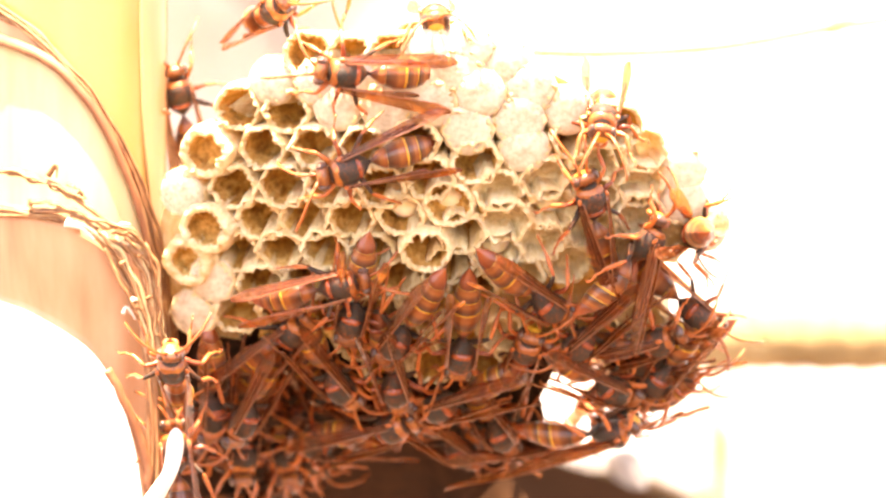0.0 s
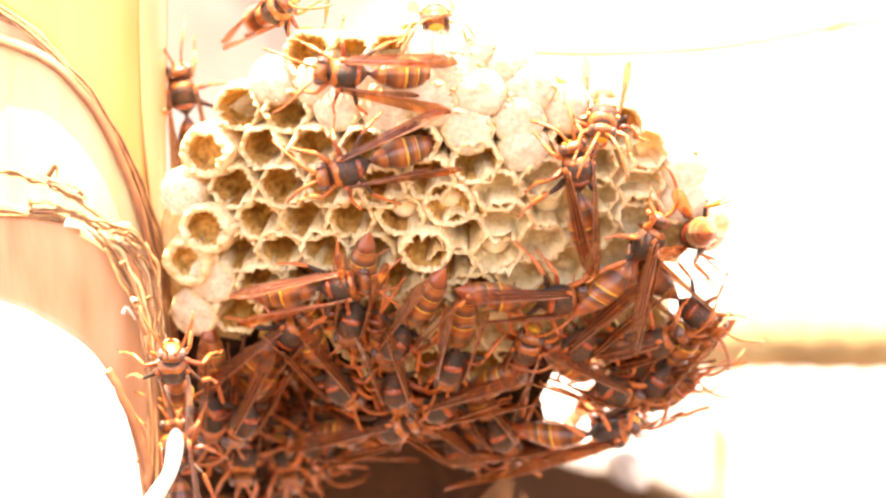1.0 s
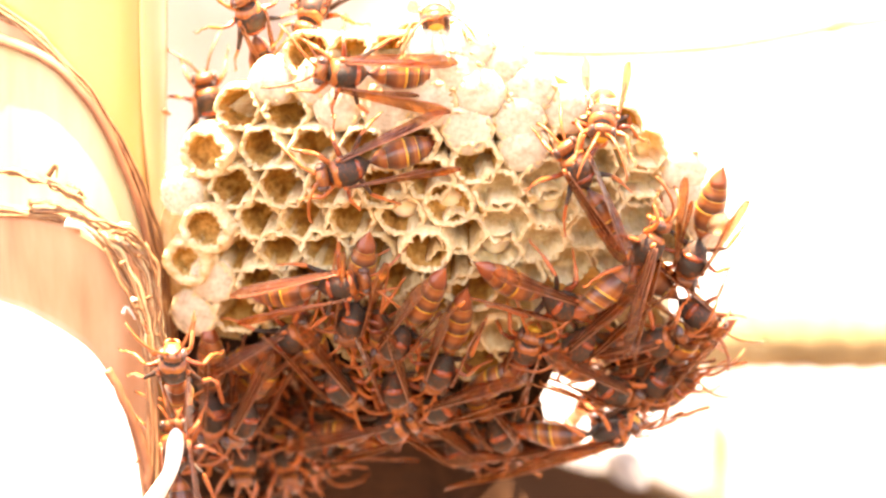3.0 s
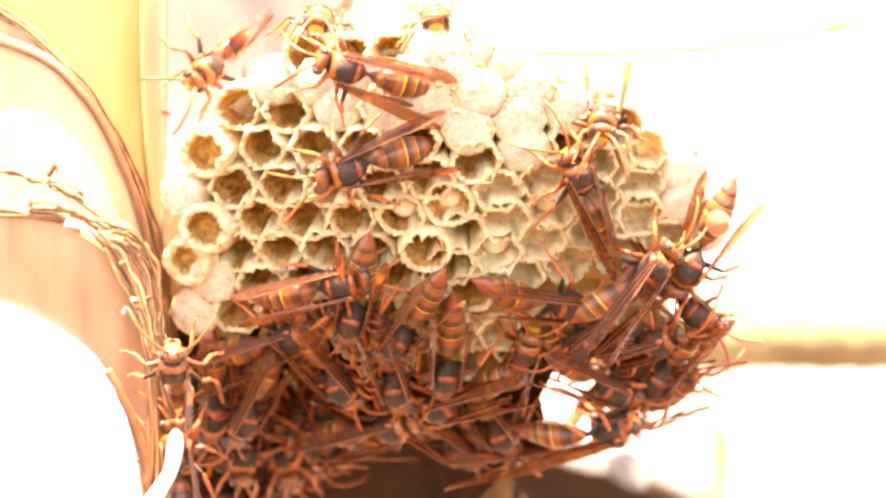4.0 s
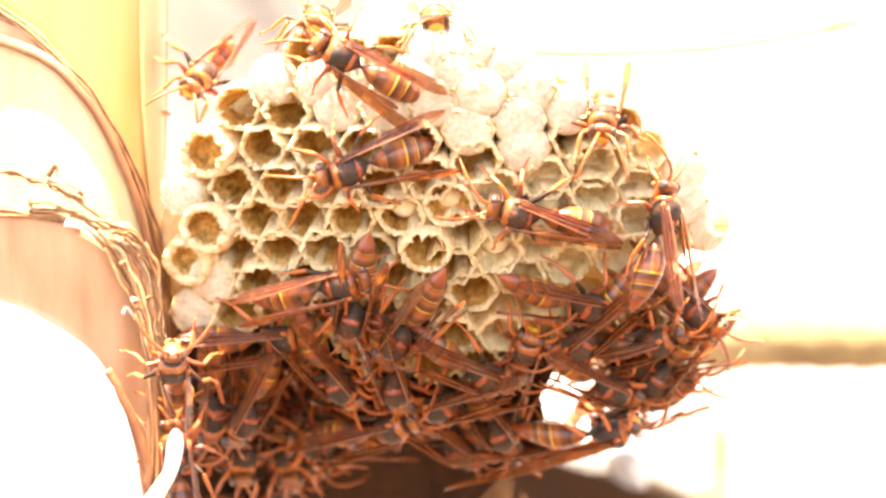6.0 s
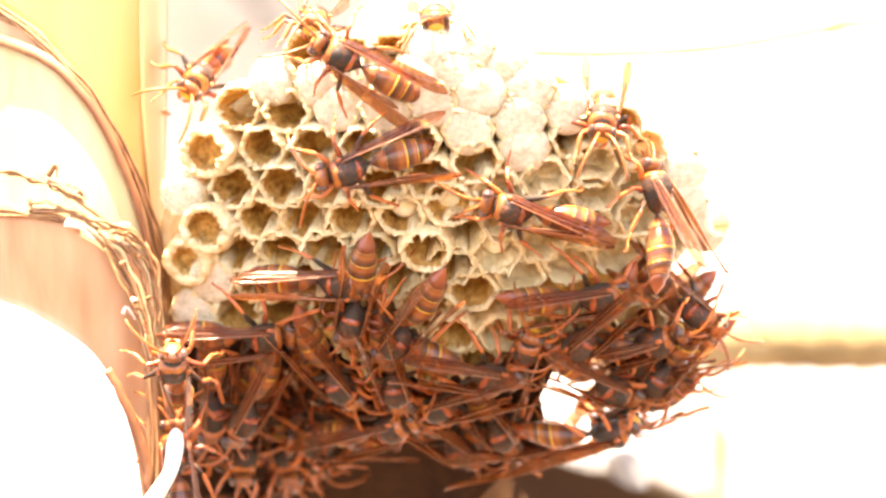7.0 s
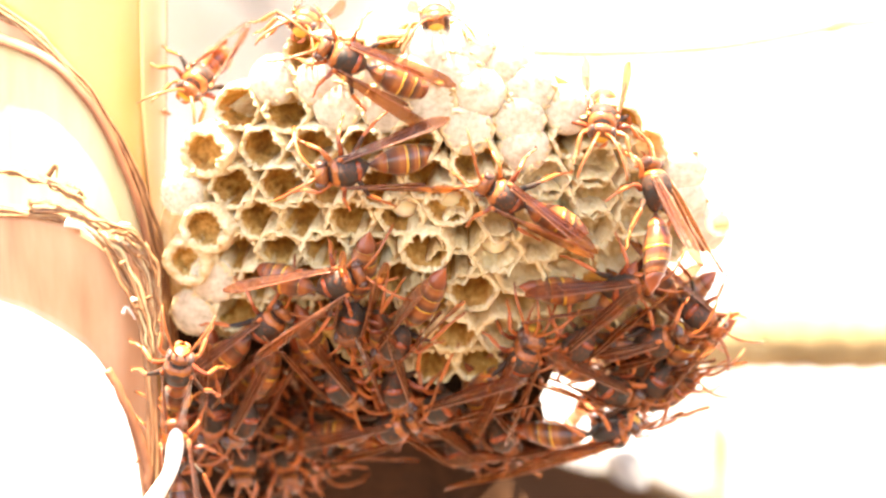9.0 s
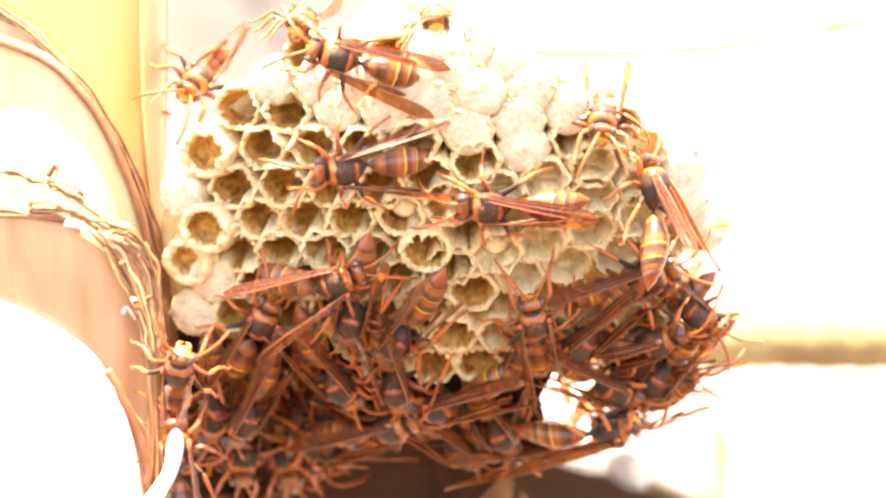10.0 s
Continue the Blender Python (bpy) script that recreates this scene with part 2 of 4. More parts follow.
# ---- setting ----
def setting():
    v = [(-60, -60, 0), (60, -60, 0), (60, 60, 0), (-60, 60, 0)]
    tagged(part("ground", mesh("ground", v, [(0, 1, 2, 3)], GROUND)), "unseen ground in full sun, coloured dark to limit bounce light", "ground", kind="structure")
    v = [(-4, 1.0, 0), (4, 1.0, 0), (4, 1.15, 0), (-4, 1.15, 0), (-4, 1.0, 3.2), (4, 1.0, 3.2), (4, 1.15, 3.2), (-4, 1.15, 3.2)]
    f = [(0, 1, 5, 4), (1, 2, 6, 5), (2, 3, 7, 6), (3, 0, 4, 7), (4, 5, 6, 7), (3, 2, 1, 0)]
    tagged(part("wall_north", mesh("wall_north", v, f, WALL, False)), "sunlit white plastered wall behind the palm", "wall", kind="structure")


setting()


# ---- nest ----
def cell_mesh(rng, long, radius, deep, thick, loose=0.0):
    """A six-sided paper tube: thin ragged rim, rounded mouth, closed floor. Its mouth is at z = 0, its floor below."""
    n = 48
    phase = math.pi / 6
    rag = [rng.uniform(-1, 1) for _ in range(n)]
    rag = [0.75 * rag[i] + 0.15 * (rag[i - 1] + rag[(i + 1) % n]) + 0.5 * math.sin(i * 0.5 + rag[0] * 6) for i in range(n)]

    for _ in range(9):
        rag[rng.randrange(n)] += rng.choice((-1.4, 1.6))

    def ring(r, z, hexed, ragged=0.0, wob=0.0):
        out = []
        for i in range(n):
            a = 2 * math.pi * i / n
            h = math.cos(math.pi / 6) / math.cos(((a - phase + math.pi / 6) % (math.pi / 3)) - math.pi / 6)
            q = r * ((1 - hexed) + hexed * h * 1.05) * (1 + wob * (1 if deep > 0.28 else 0.5) * rag[(i * 5) % n])
            out.append(Vector((q * math.cos(a), q * math.sin(a) * 0.94, z + ragged * rag[i] * (0.8 if deep > 0.28 else 0.4))))
        return out

    wide = 1.0 if loose else 0.0
    R, t = radius, thick + rng.uniform(-0.1, 0.12)
    rings = [ring(R * 0.8, -long, 1.0), ring(R * 1.02, -long * 0.6, 1.0), ring(R * 1.06, -2.2, 1.0), ring(R * (1.06 - 0.04 * wide), -0.9, 1.0 - loose, 0.1), ring(R * (1.02 - 0.02 * wide), -0.34, 0.95 - loose, 0.15, 0.01),
             ring(R - t * 0.2, 0.0, 0.9 - loose * 0.8, 0.22, 0.02), ring(R - t * 1.0, 0.02, 0.6 - loose * 0.4, 0.6, 0.06), ring(R - t * 1.4, -0.3, 0.5, 0.45, 0.10), ring(R - t * 1.35, -0.8, 0.65, 0.2, 0.05),
             *[ring(R - t * (1.1 + 0.22 * (k % 2)) - 0.05 * k, -0.9 - deep * 0.62 * k, 0.85, 0.16, 0.035) for k in range(1, 8)], ring(R * 0.75, -0.9 - 5.3 * deep, 0.8),
             ring(R * 0.4, -0.9 - 6.1 * deep, 0.3, 0.25), ring(R * 0.05, -0.9 - 6.3 * deep, 0)]
    verts = [p for r in rings for p in r]
    faces = []
    for k in range(len(rings) - 1):
        for i in range(n):
            j = (i + 1) % n
            faces.append((k * n + i, k * n + j, (k + 1) * n + j, (k + 1) * n + i))
    faces.append(tuple((len(rings) - 1) * n + i for i in range(n)))
    me = mesh("cell", [p * MM for p in verts], faces, PAPER)
    me.materials.append(INNER_PAPER)
    # inner faces of deep or loose cells take the browner paper
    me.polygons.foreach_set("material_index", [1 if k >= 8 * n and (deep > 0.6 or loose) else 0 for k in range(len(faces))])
    return me


def cap_mesh(rng, radius):
    """A bulging, slightly puckered silk lid."""
    n, verts, faces = 20, [], []
    high = rng.uniform(0.9, 1.6)
    for k in range(7):
        u = k / 6
        r = radius * math.cos(u * math.pi / 2) ** 0.8 * 0.98 + 0.03
        for i in range(n):
            a = 2 * math.pi * i / n
            w = noise.noise(Vector((math.cos(a) * 1.7, math.sin(a) * 1.7, u * 2 + radius * 31 + high * 9))) * 0.10
            verts.append(Vector((r * math.cos(a), r * math.sin(a), -0.5 + high * math.sin(u * math.pi / 2) + w * (1 - u * 0.3))))
    for k in range(6):
        for i in range(n):
            j = (i + 1) % n
            faces.append((k * n + i, k * n + j, (k + 1) * n + j, (k + 1) * n + i))
    faces.append(tuple(6 * n + i for i in range(n)))
    return mesh("cap", [p * MM for p in verts], faces, SILK)


def nest():
    rng = random.Random(4)
    root = tagged(new("wasp_nest"), "pale papery wasp comb with open and capped six-sided cells", "wasp nest")
    root.matrix_basis = Matrix.Translation(spot(790, 450, 12))
    base = root.matrix_basis.inverted()
    # back of the comb
    verts, faces, nu, nv = [], [], 72, 34
    for layer, deep in ((0, 9.0), (1, 12.5)):
        for j in range(nv + 1):
            for i in range(nu):
                a, r = 2 * math.pi * i / nu, j / nv
                edge = min(1, max(0, (r - 0.8) / 0.2))
                off = deep - 6.5 * edge * edge * (1 if a > math.pi or abs(math.cos(a)) > 0.6 else 0)
                wob = 1 + 0.03 * noise.noise(Vector((math.cos(a) * 2, math.sin(a) * 2, 5)))
                x, y = 765 + (505 if math.cos(a) < 0 else 430) * r * wob * math.cos(a) - (330 * r * math.sin(a) ** (1 if math.cos(a) > 0 else 2) if a < math.pi else 0), 430 + (680 if a < math.pi else 365) * r * wob * math.sin(a) + 10 * r * r
                if y > 620:
                    x = min(x, 965 - (y - 690) * 0.35 + 14 * math.sin(y * .09) + 40 * noise.noise(Vector((y * .045, 3, 1))) + max(0, y - 765) * 3 + max(0, 680 - y) * 2.5)
                n = comb_normal(x, y)
                p = spot(x, y, comb_depth(x, y)) - n * off * MM
                verts.append(base @ p)
    m = (nv + 1) * nu
    for j in range(nv):
        for i in range(nu):
            k = (i + 1) % nu
            a, b, c, d = j * nu + i, j * nu + k, (j + 1) * nu + k, (j + 1) * nu + i
            faces += [(a, b, c, d), (m + d, m + c, m + b, m + a)]
    for i in range(nu):
        k = (i + 1) % nu
        faces.append((nv * nu + i, nv * nu + k, m + nv * nu + k, m + nv * nu + i))
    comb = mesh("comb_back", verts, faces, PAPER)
    # faces below this height get the darker paper, shade put into colour
    comb.materials.append(SHADE_PAPER)
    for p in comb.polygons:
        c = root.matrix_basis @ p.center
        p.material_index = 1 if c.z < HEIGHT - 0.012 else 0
    part("comb_back", comb, root, label="papery back of the comb, its lower part coloured dark as shade")
    stalk = smooth_line([base @ spot(520, 420, 34), base @ spot(420, 430, 40), base @ spot(330, 440, 40), base @ spot(220, 440, 36)], 12)
    part("pedicel", mesh("pedicel", *tube(stalk, [0.004, 0.0036, 0.003, 0.0027, 0.0025, 0.0024, 0.0024, 0.0025, 0.0027, 0.003, 0.0035, 0.004], 10), SHADE_PAPER), root, label="dark paper stalk fixed to the cane")
    # cells, row by row
    rows = [(100, 545, 6, 72), (146, 474, 9, 86), (196, 421, 10, 86), (262, 371, 10, 91), (333, 329, 11, 86), (391, 368, 11, 85.5), (449, 335, 12, 80), (502, 375, 11, 84), (556, 335, 12, 84), (608, 380, 10, 84), (658, 345, 10, 84)]
    for k, (y0, x0, many, step) in enumerate(rows):
        for i in range(many):
            x = x0 + step * i + rng.uniform(-4, 4)
            y = y0 - (0.27 if y0 > 300 else 0.2 if y0 > 200 else 0.16) * max(0, x - 690) * (1 if y0 < 600 else 0.3) + rng.uniform(-4, 4) + (9 if i == 0 and 250 < y0 < 460 else 0)
            if abs((x - 785) / 505) ** 2.4 + abs((y - 440) / 400) ** 2.4 > 1 or (y > 590 and x < 620) or (y > 630 and x > 880) or (x > 850 and y < 50 + 0.62 * (x - 850)):
                continue
            capped = (y0 == 146) or (y0 in (502, 556) and i == 0) or (y0 == 196 and 1 < i < 8) or (y0 == 262 and 4 < i < 8) or (y0 == 333 and i in (0, 7)) or (y0 == 100 and i > 2) or (x > 1190 and y < 430) or (x > 1060 and y < 215)
            n = (comb_normal(x, y) * 0.75 + comb_normal(760, 330) * 0.25).normalized()
            out = 0.0
            if (y0, i) in ((391, 5), (449, 5)):
                out = 0.6 if y0 == 391 else 1.8
                x += 0 if y0 == 391 else 18
            elif i == 0 and y0 in (262, 333, 391, 449):
                out = 1.8
            up = Vector((0, 0, 1))
            side = up.cross(n).normalized()
            up = n.cross(side)
            turn = Matrix((side, up, n)).transposed().to_4x4()
            p = spot(x, y, comb_depth(x, y)) + n * (rng.uniform(-0.22, 0.22) + out - (0.5 if capped else 0)) * MM
            at = base @ Matrix.Translation(p) @ turn @ pose(0, 0, 0, rng.uniform(-2, 2), rng.uniform(-2, 2), rng.uniform(-5, 5))
            radius = 3.52 * rng.uniform(0.97, 1.03)
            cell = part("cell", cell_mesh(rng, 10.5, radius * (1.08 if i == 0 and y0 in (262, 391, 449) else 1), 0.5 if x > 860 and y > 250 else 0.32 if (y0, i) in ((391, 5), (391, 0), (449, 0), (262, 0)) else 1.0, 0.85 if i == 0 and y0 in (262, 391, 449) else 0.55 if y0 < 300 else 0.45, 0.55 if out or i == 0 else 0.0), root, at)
            if capped:
                part("cap", cap_mesh(random.Random(7) if x > 1060 and y < 235 and x <= 1160 else rng, radius * 1.0), cell, label="bulging white silk cap")
            elif (y0, i) in ((196, 1), (333, 2), (333, 4), (262, 1)):
                part("egg", mesh("egg", *mm(ball((0.1, 0.4, -5.5), (0.35, 0.35, 0.8))), LARVA), cell, label="tiny white egg")
            elif (y0, i) in ((391, 4), (391, 5), (449, 8), (502, 6)):
                part("larva", mesh("larva", *mm(ball((0, 0, -3.6), (1.9, 1.8, 1.5))), LARVA), cell, label="cream wasp grub in its cell")
    return root


nest()


# ---- wasps ----
def build_wasp():
    root = tagged(new("wasp"), "red-brown paper wasp with yellow bands and folded amber wings", "wasp", "wasps on the nest")
    thorax = part("thorax", mesh("thorax", *mm(lathe([(2.75, .5, .45, -.2), (2.5, 1.2, 1.1, -.05), (2.0, 1.75, 1.6, .05), (1.2, 2.08, 1.95, .12), (.3, 2.15, 2.05, .15), (-.5, 2.05, 1.9, .1), (-.7, 1.95, 1.78, .04),
                                                                (-1.3, 1.8, 1.6, -.05), (-2.0, 1.35, 1.3, -.25), (-2.55, .8, .8, -.45), (-3.0, .32, .32, -.58)], 20)), THORAX), root, label="black and red-brown thorax")
    part("collar", mesh("collar", *mm(lathe([(2.5, 1.0, .9, .0), (2.44, 1.36, 1.26, .0), (2.3, 1.58, 1.46, .02), (2.1, 1.76, 1.62, .04), (1.85, 1.87, 1.72, .06), (1.66, 1.93, 1.78, .07), (1.6, 1.6, 1.5, .07)], 24)), COLLAR), thorax, label="orange-yellow collar")
    part("scutum", mesh("scutum", *mm(ball((.85, 0, 1.0), (1.4, 1.45, 1.22), 16, 8)), THORAX), thorax, label="dark downy back plate")
    part("hind_line", mesh("hind_line", *mm(ball((-1.72, 0, .82), (.22, 1.0, .34), 12, 6)), YELLOW), thorax, label="yellow cross line behind the rear plate")
    part("scutellum", mesh("scutellum", *mm(ball((-1.05, 0, 1.12), (.55, 1.45, .72), 16, 8)), RED), thorax, label="red-brown rear plate")
    for s in (1, -1):
        part("tegula", mesh("tegula", *mm(ball((1.05, 1.95 * s, 1.0), (.55, .35, .32), 10, 6)), ORANGE), thorax, label="orange wing base")
    # head
    head = part("head", mesh("head", *mm(ball((.85, 0, 0), (.95, 1.85, 1.55), 18, 10)), HEAD), root, Matrix.Translation(Vector((2.7, 0, -.1)) * MM), "orange-brown head with a yellow face")
    part("face", mesh("face", *mm(ball((1.42, 0, -.5), (.5, 1.1, 1.0))), YELLOW), head, label="yellow face plate")
    for s in (1, -1):
        part("eye", mesh("eye", *mm(ball((.95, 1.4 * s, .15), (.8, .58, 1.2), 14, 8)), EYE), head, label="large dark compound eye")
        part("mandible", mesh("mandible", *mm(tube(smooth_line([(1.3, .8 * s, -1.2), (1.6, .7 * s, -1.7), (1.75, .1 * s, -2.0)], 6), [.34, .34, .32, .28, .2, .1])), ORANGE), head)
        pts = smooth_line([(0, 0, 0), (.7, .35 * s, .55), (1.5, .75 * s, 1.0), (2.8, 1.5 * s, 1.1), (4.3, 2.5 * s, .5), (5.6, 3.3 * s, -.5), (6.4, 3.7 * s, -1.6)], 22)
        part("antenna", mesh("antenna", *mm(tube(pts, [.2, .22, .22, .24, .22, .15] + [.2] * 8 + [.21, .21, .2, .2, .19, .17, .14, .08], 8)), FEELER), head, Matrix.Translation(Vector((1.45, .42 * s, .55)) * MM))
    # abdomen
    abdomen = part("abdomen", mesh("abdomen", *mm(lathe([(0, .26, .26, 0), (-.5, .32, .32, 0), (-1.0, .7, .68, -.02), (-1.6, 1.12, 1.1, -.06), (-2.2, 1.45, 1.4, -.1), (-2.45, 1.48, 1.42, -.11), (-2.47, 1.3, 1.25, -.11)], 20)), BAND), root,
                   Matrix.Translation(Vector((-2.9, 0, -.56)) * MM), "orange-brown abdomen with thin yellow rings")
    for a, b, r0, rm, r1 in ((-2.3, -5.4, 1.64, 2.18, 2.26), (-5.3, -7.0, 2.25, 2.2, 2.04), (-6.95, -8.5, 2.03, 1.86, 1.56), (-8.48, -11.0, 1.56, 0.98, .08)):
        sag = lambda x: -.022 * x * x
        q = a + (b - a) * .5
        prof = [(a, r0 * .95, r0 * .88, sag(a)), (a - .12, r0, r0 * .93, sag(a)), (a * .7 + b * .3, r0 * .45 + rm * .55, (r0 * .45 + rm * .55) * .93, sag(q)), (q, rm, rm * .93, sag(q)), (b + .22, r1, r1 * .93, sag(b)), (b, r1 * 1.005, r1 * .935, sag(b)), (b - .02, r1 * .92, r1 * .86, sag(b))]
        part("abdomen_segment", mesh("abdomen_segment", *mm(lathe([(p[0] * 1.0, p[1] * .9, p[2] * .92, p[3]) for p in prof], 20)), BAND if a > -7 else TAIL), abdomen)
    for x, q, wide in ((-2.42, 1.42, .14), (-5.3, 2.03, .24), (-6.95, 1.83, .09)):
        z = -.022 * x * x
        ring = lathe([(x + wide, q * .97, q * .91, z), (x + wide, q * 1.012, q * .955, z), (x, q * 1.02, q * .96, z), (x - .05, q * .97, q * .91, z)], 24)
        part("yellow_ring", mesh("yellow_ring", *mm(ring), YELLOW), abdomen, label="thin yellow ring")
    part("sting", mesh("sting", *mm(tube([(-10.5, 0, -2.5), (-11.2, 0, -2.8)], [.12, .03], 6)), BLACK), abdomen)

    # wings
    def wing(long, wide, s):
        nx, ny, verts, faces = 16, 20, [], []
        for top in (1, -1):
            for i in range(nx + 1):
                u = i / nx
                w = wide * (0.45 + 0.55 * math.sin(min(1, u * 1.25 + .1) * math.pi / 2)) * (1 - max(0, (u - .8) / .2) ** 2.5 * .8)
                for j in range(ny + 1):
                    q = j / ny
                    verts.append(Vector((-long * u, s * (w * (q - .4)), .10 * math.sin(q * math.pi * 1.7 + .6 * math.sin(u * 5)) + .12 * math.sin(u * 6 + q * 3) + .07 * math.sin(q * 17 + 1.5 * math.sin(u * 4)) * (0.4 + u) + top * .02)))
        m = (nx + 1) * (ny + 1)
        for i in range(nx):
            for j in range(ny):
                a, b, c, d = i * (ny + 1) + j, i * (ny + 1) + j + 1, (i + 1) * (ny + 1) + j + 1, (i + 1) * (ny + 1) + j
                faces += [(a, b, c, d), (m + d, m + c, m + b, m + a)]
        veins = []
        for q, end, r in ((0.03, 16, .10), (.13, 14, .045), (.45, 13, .035), (.76, 14, .025)):
            pts = [verts[i * (ny + 1) + min(ny, round(q * ny))] + Vector((0, 0, .02)) for i in range(0, end + 1)]
            veins.append(tube(pts, [r * (1 - .55 * k / len(pts)) for k in range(len(pts))], 6))
        for i, j0, j1 in ((7, 0, 10), (10, 7, 16), (12, 0, 10)):
            veins.append(tube([verts[i * (ny + 1) + j0], verts[(i + 1) * (ny + 1) + j1]], .035, 5))
        return (verts, faces), join(*veins)

    for name, long, wide, at in (("forewing", 15.4, 1.95, (1.0, 1.9, 1.3)), ("hindwing", 10.2, 0.9, (.2, 1.85, 1.05))):
        for s in (1, -1):
            sheet, veins = wing(long, wide, s)
            hinge = Matrix.Translation(Vector((at[0], at[1] * s, at[2])) * MM)
            w = part(name, mesh(name, *mm(sheet), WING), root, hinge, "narrow folded amber wing")
            part("venation", mesh("venation", *mm(veins), VEIN), w, label="dark wing veins")
    # legs
    for name, pts in (("front_leg", ((1.8, 1.1, -1.3), (3.8, 2.9, -.7), (5.0, 3.3, -2.7), (6.4, 3.9, -3.5))),
                      ("middle_leg", ((.2, 1.3, -1.6), (.6, 3.9, -.7), (.1, 5.3, -2.7), (-.8, 7.0, -3.5))),
                      ("hind_leg", ((-1.2, 1.2, -1.6), (-3.0, 3.9, -.4), (-5.4, 5.0, -2.5), (-7.8, 5.9, -3.5)))):
        for s in (1, -1):
            p = [Vector((x - pts[0][0], (y - pts[0][1]) * s, z - pts[0][2])) for x, y, z in pts]
            fem = smooth_line([p[0], p[0].lerp(p[1], .5) + Vector((0, 0, .25)), p[1]], 8)
            leg = part(name, mesh(name, *mm(tube(fem, [.36, .42, .42, .4, .37, .33, .28, .23], 8)), ORANGE if name == "front_leg" else RED if name == "middle_leg" else THORAX), root,
                       Matrix.Translation(Vector((pts[0][0], pts[0][1] * s, pts[0][2])) * MM), "slender jointed leg")
            part("tibia", mesh("tibia", *mm(tube(smooth_line([p[1], p[1].lerp(p[2], .5), p[2]], 7), [.22, .27, .3, .31, .31, .28, .2], 8)), ORANGE), leg)
            tar = [p[2].lerp(p[3], k / 10) + Vector((0, 0, .12 * math.sin(k))) for k in range(11)]
            foot = join(tube(tar, [.18, .2, .14, .19, .13, .18, .13, .17, .12, .16, .1], 7), tube([tar[-1], tar[-1] + Vector((.3, .25, -.3))], [.08, .03], 5), tube([tar[-1], tar[-1] + Vector((.3, -.25, -.3))], [.08, .03], 5))
            part("tarsus", mesh("tarsus", *mm(foot), ORANGE), leg)
    return root


def kind_of(ob):
    return ob.name.split(".")[0]


def child(ob, name, side=0):
    for o in ob.children:
        if kind_of(o) == name and (side == 0 or o.location.y * side > 0):
            return o


def wing_pose(o, spread, lift, lean):
    s = 1 if o.location.y > 0 else -1
    hind = kind_of(o) == "hindwing"
    return Matrix.Translation(o.location) @ pose(0, 0, 0, 0, lift - (3 if hind else 0), -s * (spread - (1 if hind else 0))) @ pose(0, 0, 0, -s * lean, 0, 0)


def wasp_at(x, y, heading, lift=3.4, pitch=0.0, roll=0.0, flat=0.0):
    """On the comb: its back stands off the surface, heading in degrees from right towards up."""
    n = comb_normal(x, y).lerp(Vector((0, -1, 0)), flat).normalized()
    a = radians(heading)
    f = Vector((math.cos(a), 0, math.sin(a)))
    f.y = -(f.x * n.x + f.z * n.z) / n.y
    f.normalize()
    turn = Matrix((f, n.cross(f), n)).transposed().to_4x4()
    return Matrix.Translation(spot(x, y, comb_depth(x, y) - lift)) @ turn @ pose(0, 0, 0, 0, -pitch, 0) @ pose(0, 0, 0, roll, 0, 0)


FIRST = build_wasp()
COUNT = [0]


def wasp(x, y, heading, lift=3.4, pitch=0.0, roll=0.0, flat=0.0, wings=(3, 4, 52), belly=(0, 0), feelers=(0, 0), label="", at=None):
    rng = random.Random(100 + COUNT[0])
    m = at or wasp_at(x, y, heading, lift, pitch, roll, flat)
    if COUNT[0] == 0:
        w = FIRST
        w.matrix_basis = m
    else:
        w = copy_thing(FIRST, m)
    COUNT[0] += 1
    for o in w.children:
        k = kind_of(o)
        keep = Matrix.Translation(o.location)
        if k in ("forewing", "hindwing"):
            o.matrix_basis = wing_pose(o, wings[0] + rng.uniform(-3, 3), wings[1] + rng.uniform(-1, 1), wings[2])
        elif k.endswith("leg"):
            o.matrix_basis = keep @ pose(0, 0, 0, rng.uniform(-8, 8), rng.uniform(-8, 8), rng.uniform(-18, 18))
        elif k == "abdomen":
            o.matrix_basis = keep @ pose(0, 0, 0, 0, belly[0] + rng.uniform(-3, 3), belly[1] + rng.uniform(-3, 3))
        elif k == "head":
            o.matrix_basis = keep @ pose(0, 0, 0, rng.uniform(-5, 5), rng.uniform(12, 34), rng.uniform(-8, 8))
            for c in o.children:
                if kind_of(c) == "antenna":
                    s = 1 if c.location.y > 0 else -1
                    c.matrix_basis = Matrix.Translation(c.location) @ pose(0, 0, 0, 0, feelers[1] + rng.uniform(-12, 12), s * feelers[0] + rng.uniform(-12, 12))
    if label:
        tagged(w, label)
    return w


MOVERS = {}


def mover(name, rows, **more):
    """A wasp that walks: rows of (t, x, y, heading, lift, pitch, roll)."""
    w = wasp(*rows[0][1:], **more)
    MOVERS[name] = (w, rows)
    return w


